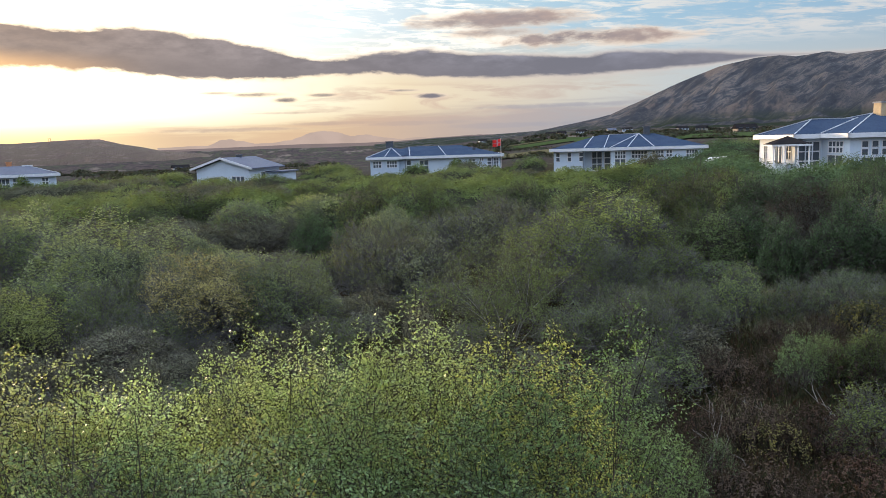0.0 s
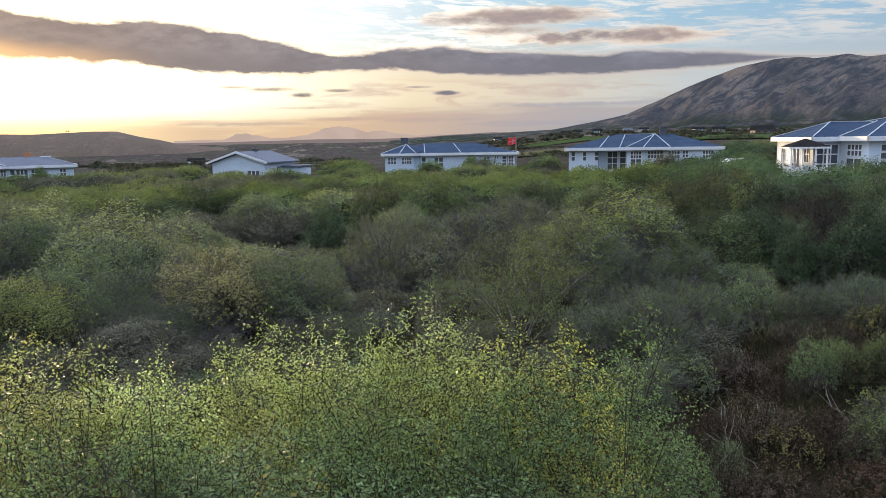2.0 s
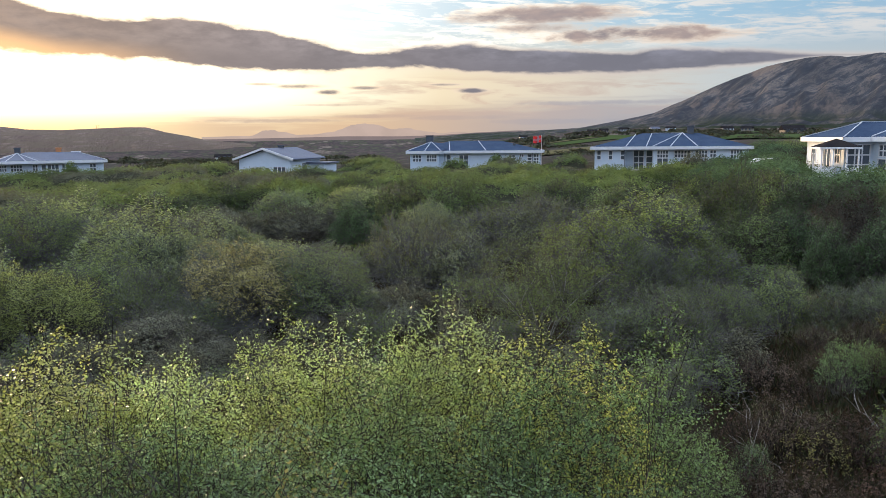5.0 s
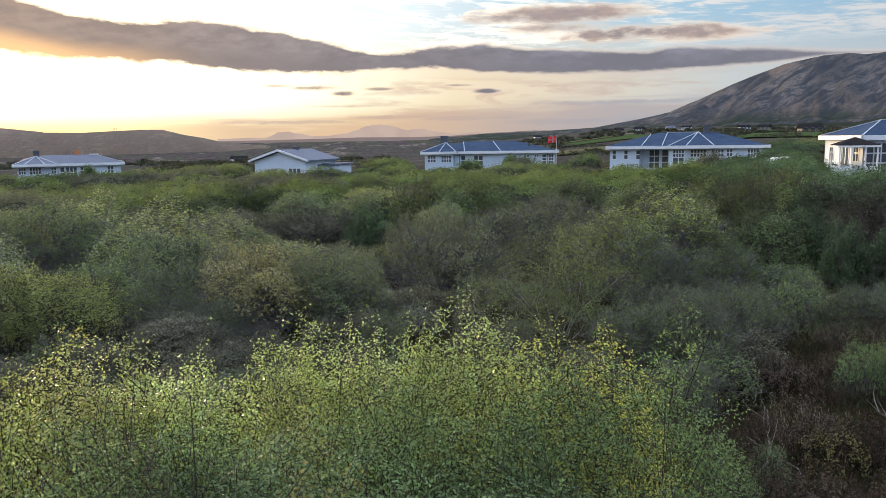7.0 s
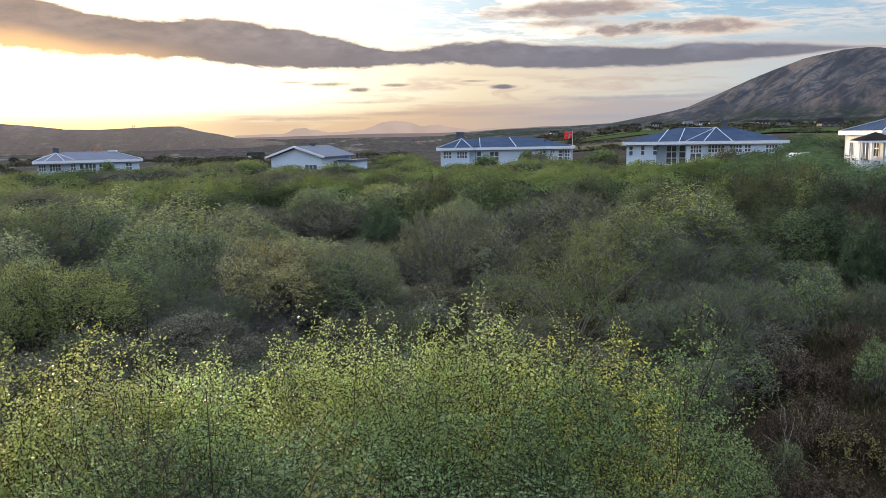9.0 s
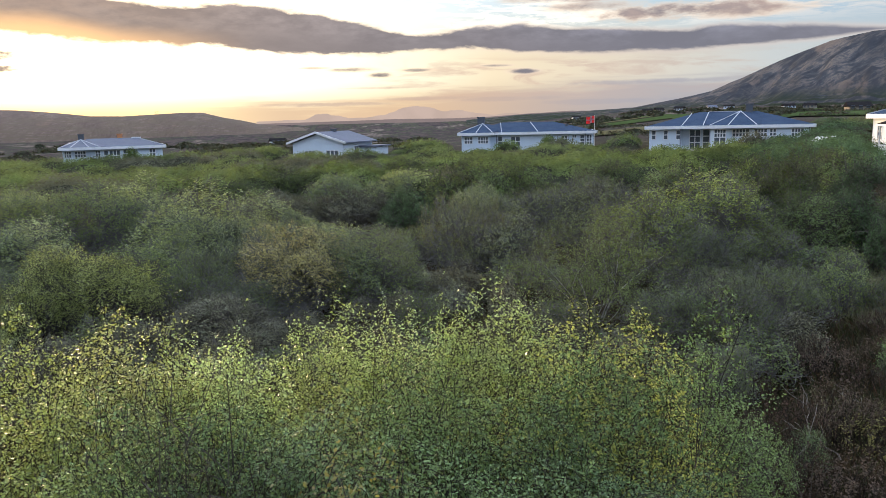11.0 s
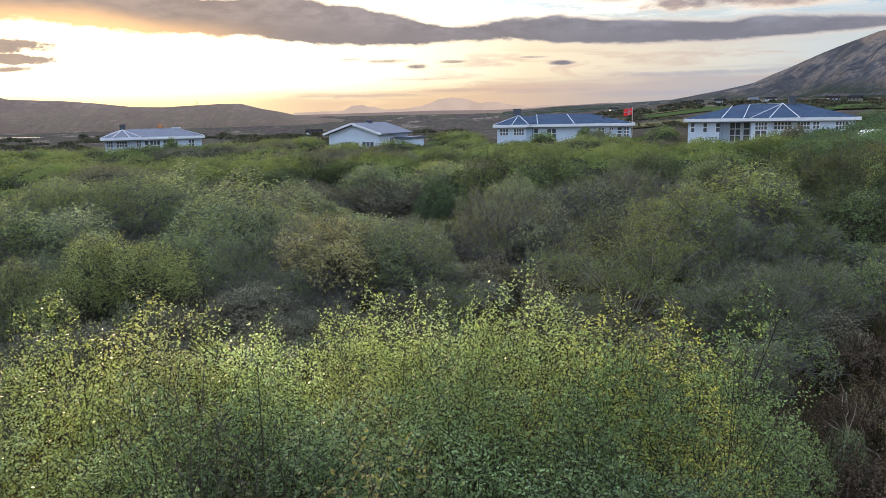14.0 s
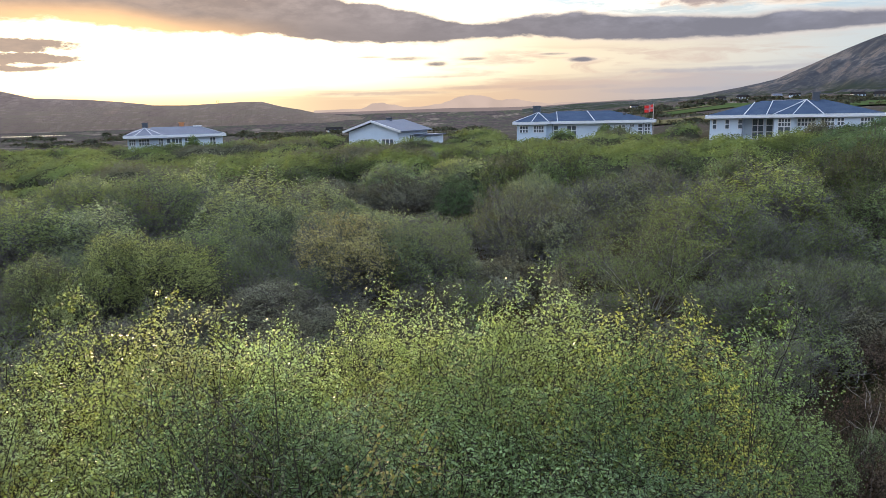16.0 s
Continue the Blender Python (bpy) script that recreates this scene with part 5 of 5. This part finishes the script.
for r0 in np.arange(21.0, 37.0, 2.9):
    n = int(1.36 * r0 / 3.1)
    for i in range(n):
        a = 44 - 80 * (i + rng.uniform(.1, .9)) / n
        r = r0 + rng.uniform(-1.2, 1.2)
        x, y = polar(a, r)
        tall = rng.uniform() < .42
        w = rng.uniform(1.3, 1.9) if tall else rng.uniform(1.0, 1.5)
        if a < -21.5 and r < 24.5:
            continue
        if any(math.hypot(x - u, y - v) < .75 * (q + w) for u, v, q in taken):
            continue
        g = noise.noise(Vector((x * .11, y * .11, .3)))
        kind = "brown" if g > .25 else "green" if g > -.1 else "fresh" if g > -.2 else "olive"
        # Towards the right the darkened copy of green takes over.
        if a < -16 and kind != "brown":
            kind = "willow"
        if not tall and rng.uniform() < .6:
            kind = "dull"
        mid(kind, a, r, w, rng.uniform(1.5, 1.95) if tall else rng.uniform(.7, 1.1))

# low half-bare growth between them
for i in range(95):
    a, r = 43 - 76 * (i * .618 % 1), 10.5 + 11.5 * ((i + .5) / 95) ** .8
    if a < -20.5:
        continue
    x, y = polar(a, r)
    if any(math.hypot(x - u, y - v) < .8 * q + .25 for u, v, q in taken):
        continue
    mid(("dull", "grey", "brown")[i % 3], a, r, .5 + (i * 7 % 5) * .07, .5 + (i * 3 % 7) * .06)


def clump(rng, x, y, z, H, rad, n, size):
    """Leaf sprays over one far rounded shrub, and a dark inner mound that paints the shade in its gaps."""
    ph = rng.uniform(0, math.tau, n)
    t = rng.uniform(0, 1, n)
    q1, q2, q3 = rng.uniform(0, 6, 3)
    edge = lambda p: 1 + .18 * np.sin(p * 3 + q1) + .12 * np.sin(p * 7 + q2)
    crest = lambda p, f: np.sqrt(np.clip(1 - (f / 1.12) ** 2, .02, 1)) * (1 + .1 * np.sin(p * 5 + f * 6 + q3))
    f = np.sqrt(t) * .88
    zz = H * crest(ph, f) * (.8 + .2 * rng.uniform(0, 1, n))
    rr = rad * f * edge(ph)
    p = np.stack([x + np.cos(ph) * rr, y + np.sin(ph) * rr, z + zz], 1) + rng.normal(size=(n, 3)) * .06
    # the dark mound, drawn where only shade shows between the sprays
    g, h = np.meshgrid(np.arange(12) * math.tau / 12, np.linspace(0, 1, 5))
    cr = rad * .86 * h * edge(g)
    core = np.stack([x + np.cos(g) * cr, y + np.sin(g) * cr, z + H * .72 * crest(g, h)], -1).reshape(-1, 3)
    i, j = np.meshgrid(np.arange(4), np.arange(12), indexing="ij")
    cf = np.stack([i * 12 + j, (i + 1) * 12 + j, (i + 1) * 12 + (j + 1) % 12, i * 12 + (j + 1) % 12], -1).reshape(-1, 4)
    face = np.stack([np.cos(ph) * f, np.sin(ph) * f, np.sqrt(np.clip(1 - f * f, 0, 1)) + .15], 1)
    return blades(rng, p, size, 2.2, 1.5, True, face), (core, cf)


def far_scrub():
    rng = np.random.default_rng(8)
    lots = {"green": [], "willow": [], "olive": [], "brown": []}
    cores = []

    def put(kind, x, y, H, rad, n, size):
        lv, cr = clump(rng, x, y, gz(x, y) - .1, H, rad, n, size)
        lots[kind].append(lv)
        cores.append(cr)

    for r0 in np.concatenate([np.arange(37, 60, 3.2), np.arange(60, 112, 4.0)]):
        n = int(1.45 * r0 / 3.3)
        for i in range(n):
            a = 46 - 83 * (i + rng.uniform(0, 1)) / n
            r = r0 + rng.uniform(-1.5, 1.5)
            x, y = polar(a, r)
            if (-18.8 < a < -5 and r > 76) or (a <= -22 and r > 48) or (a <= -20 and r > 60) or (-6 <= a < 7 and r > 83) or (9 < a < 19 and r > 92) or (24 < a < 35 and r > 97):
                continue
            g = noise.noise(Vector((x * .06, y * .06, 4.3))) + rng.uniform(-.12, .12)
            kind = "brown" if g > .24 else "green" if g > -.06 else "olive"
            # Darkened copy of green on the dim right side.
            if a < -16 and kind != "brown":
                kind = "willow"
            if a > 20 and kind == "green" and rng.uniform() < .6:
                kind = "olive"
            tall = rng.uniform() < .4
            if a < -15 and kind == "brown" and rng.uniform() < .75:
                kind = "willow"
            H = (rng.uniform(1.7, 2.3) if tall else rng.uniform(.7, 1.2)) * (1 if r < 55 else .72 if a < -5 and r < 80 else .85 if r < 78 else .92) * (1.12 if a < -17 else 1)
            if not tall and rng.uniform() < (.5 if a > -15 else .15):
                kind = "brown"
            put(kind, x, y, H, rng.uniform(2.0, 3.1) if tall else rng.uniform(1.5, 2.4), (3600 if tall else 1900) if r < 60 else 1300, .036 + r * .0008)
    # single taller ones before the houses: kind, azimuth, distance, height, width
    for kind, a, r, H, rad in (("brown", -14.9, 70, 2.1, 1.5), ("green", -16.6, 71, 1.4, 1.6), ("green", -.9, 87, 2.3, 1.0), ("olive", -1.9, 86, 2.0, .9), ("green", 28.4, 92, 2.6, .9), ("olive", 25.6, 94, 1.9, 2.6), ("green", 27.2, 93, 1.8, 2.4), ("olive", 29.6, 93, 2.0, 2.6), ("green", 31.4, 92, 1.9, 2.6), ("olive", 33.4, 92, 2.0, 2.8), ("green", 2.0, 87, 1.9, 1.6),
                               ("willow", -23.0, 46, 1.95, 2.2), ("willow", -25.6, 45, 1.8, 2.2), ("green", -27.6, 46.5, 2.3, 1.6), ("willow", -29.6, 45, 2.3, 2.2), ("willow", -21.0, 50, 2.0, 2.2), ("willow", -19.4, 55, 1.8, 2.4),
                               ("willow", -20.4, 66, 2.0, 2.6), ("willow", -19.3, 74, 1.9, 2.8), ("willow", -20.0, 86, 1.9, 3.0), ("olive", -21.0, 95, 1.8, 3.0), ("green", 7.6, 93, 2.2, 2.2), ("green", 8.3, 90, 2.0, 2.0), ("green", -6.4, 84, 2.2, 2.0)):
        put(kind, *polar(a, r), H, rad, 4200 if r < 60 else 2600, .022 + r * .0006)
    for i in range(7):                       # low growth along the front of the house ahead
        put(("green", "olive")[i % 2], *polar(6.0 - 1.9 * i, 87.5), .8 + .12 * (i * 3 % 4), 2.0, 1500, .09)
    for kind, mat, lb in (("green", LEAF_GREEN, "far rounded green willow scrub"), ("willow", LEAF_GREEN_DIM, "far green willow scrub, darkened in colour"), ("olive", LEAF_FAR, "far olive birch scrub"), ("brown", LEAF_DULL, "far brown budding scrub")):
        tagged(link("far_scrub", mesh_np("far_scrub", *join(lots[kind])), mat), lb, "scrub", kind="stuff")
    tagged(link("far_twigs", mesh_np("far_twigs", *join(cores), True), GAP_SHADE), "dark inner mounds painting the shade in the far scrub", "scrub", kind="stuff")
    # belts of low thicket on the slopes beyond the houses
    belt = []
    for i in range(420):
        a = rng.uniform(-27, 1) if i < 300 else rng.uniform(8, 40)
        r = rng.uniform(130, 700) if i < 300 else rng.uniform(130, 420)
        if noise.noise(Vector((a * .35, r * .006, 1.0))) < -.05:
            continue
        x, y = polar(a, r)
        belt.append(clump(rng, x, y, gz(x, y) - .3, rng.uniform(.7, 1.7) if r < 350 else rng.uniform(.9, 2.4), rng.uniform(2, 6), 170, .2 + r * .0016)[0])
    tagged(link("far_thicket", mesh_np("far_thicket", *join(belt)), LEAF_THICKET), "dark low thicket on the slopes beyond the houses", "scrub", kind="stuff")


far_scrub()


def tufts(name, label, mat, seed, count, az0, az1, r0, r1, size, blades_each):
    """Low heath and grass over the ground."""
    rng = np.random.default_rng(seed)
    a = np.radians(rng.uniform(az0, az1, count))
    r = np.sqrt(rng.uniform(r0 ** 2, r1 ** 2, count))
    x, y = -np.sin(a) * r, np.cos(a) * r
    k = np.repeat(np.arange(count), blades_each)
    p = np.stack([x, y, ground_z(x, y)], 1)[k] + rng.normal(size=(len(k), 3)) * [size, size, 0]
    n = len(k)
    d = rng.normal(size=(n, 3)) * [.6, .6, .2] + [0, 0, .8]
    d /= np.linalg.norm(d, axis=1, keepdims=True)
    s = np.cross(d, rng.normal(size=(n, 3)))
    s /= np.linalg.norm(s, axis=1, keepdims=True)
    L = (size * 1.6 * rng.uniform(.5, 1.3, n))[:, None]
    v = np.stack([p - s * L * .09, p + s * L * .09, p + d * L * .7 + s * L * .06, p + d * L + [0, 0, .01]], 1).reshape(-1, 3)
    tagged(link(name, mesh_np(name, v, np.arange(n * 4).reshape(n, 4)), mat), label, "undergrowth", kind="stuff")


tufts("heath", "low brown heather and moss under the shrubs", HEATH, 3, 3200, -40, 48, 7.0, 24, .13, 10)
tufts("heath", "brown heather and dead stalks on the open patch", HEATH, 6, 2600, -36, -11, 6.0, 17, .10, 14)
dwarf = {}
for key, lm, lb, lv, br in (("brown", LEAF_RUST, "low brown dwarf birch with dry twigs", 4, .55), ("rust", LEAF_RUST, "low rusty heather clump", 8, .1), ("green", LEAF_YELLOW, "small yellow-green willow seedling in young leaf", 5, .3)):
    dwarf[key] = shrub("dwarf_shrub", lb, "shrub", "dwarf shrubs on the open heath", lm, TWIG_HEATH, TWIG_HEATH, seed=len(key) * 9, H=.5, rad=.5, stems=26, leaves=420 * lv, per=lv, leaf=.017, fill=400, shoots=12, shoot_len=.2, bare=br, thick=.6, sprig=.14)
for i, (a, r) in enumerate(((-17.5, 8.2), (-19.5, 9.0), (-22, 8.4), (-24.5, 8.9), (-27, 8.2), (-29.5, 9.2), (-32, 8.6), (-18.6, 10.2), (-21.4, 10.6), (-23.6, 10.3), (-26.2, 10.8), (-28.4, 10.6), (-31, 10.9),
                            (-20.2, 13.2), (-22.6, 12.8), (-24.2, 14.2), (-27.4, 14.0), (-29.8, 13.4), (-26, 16.5), (-28.5, 17.5), (-23.4, 16.4), (-16.0, 9.2), (-15.4, 11.9), (-18.2, 13.6))):
    place(dwarf[("rust", "brown", "rust", "rust", "brown", "rust", "rust", "brown", "rust", "green")[i % 10]], used, a, r, .8 + (i * 37 % 11) * .06, i * 71.0)
tufts("dry_stalks", "pale dead stalks on the open heath", DRY, 9, 46, -24.5, -19.5, 10.4, 12.8, .11, 7)
tufts("dry_grass", "patch of pale dry grass between the shrubs", DRY, 4, 1700, -37, -21.5, 17.5, 24, .14, 14)


def dead_branch(seed, az, r, turn, length):
    """A bare bleached branch lying aslant on the heath."""
    rng = np.random.default_rng(seed)
    ob = thing("dead_branch", "bleached bare dead branch lying on the heath", "branch", pose(*polar(az, r), gz(*polar(az, r)) + .06, 0, 0, turn), "dead branches on the heath")
    n = 7
    path = np.cumsum(np.concatenate([[[0, 0, 0]], rng.normal(size=(n, 3)) * [.05, .05, .03] * length + np.array([1, 0, .38]) * length / n]), 0)
    part_r = np.linspace(.013, .005, n + 1)
    link("limb", mesh_np("limb", *tubes(path[:-1], path[1:], part_r[:-1], part_r[1:]), True), BARK_DEAD, ob)
    for i in range(2, n):
        d = rng.normal(size=3) * [.3, 1.0, .5] + [.6, 0, .5]
        d *= length * .32 / np.linalg.norm(d)
        mid_p = path[i] + d * .55 + rng.normal(size=3) * .03
        a, b = np.array([path[i], mid_p]), np.array([mid_p, path[i] + d])
        link("side_twig", mesh_np("side_twig", *tubes(a, b, [.006, .0045], [.0045, .003]), True), BARK_DEAD, ob)


for row in ((1, -24.9, 8.5, 20, .55), (2, -23.0, 12.0, 160, .5), (3, -18.6, 9.5, 75, 1.2), (4, -27.6, 11.6, 100, .8), (5, -21.6, 9.9, 130, .8)):
    dead_branch(*row)

# ---- unseen dark wall added behind the camera, as of a near house: it cuts the sky light on the near birches ----
tagged(part("wall_behind", boxes((-12, 12, -2.6, -2.3, -.2, 7.2)), BLOCKER, None), "unseen plain dark wall added behind the camera to cut the back light", "wall", kind="structure")
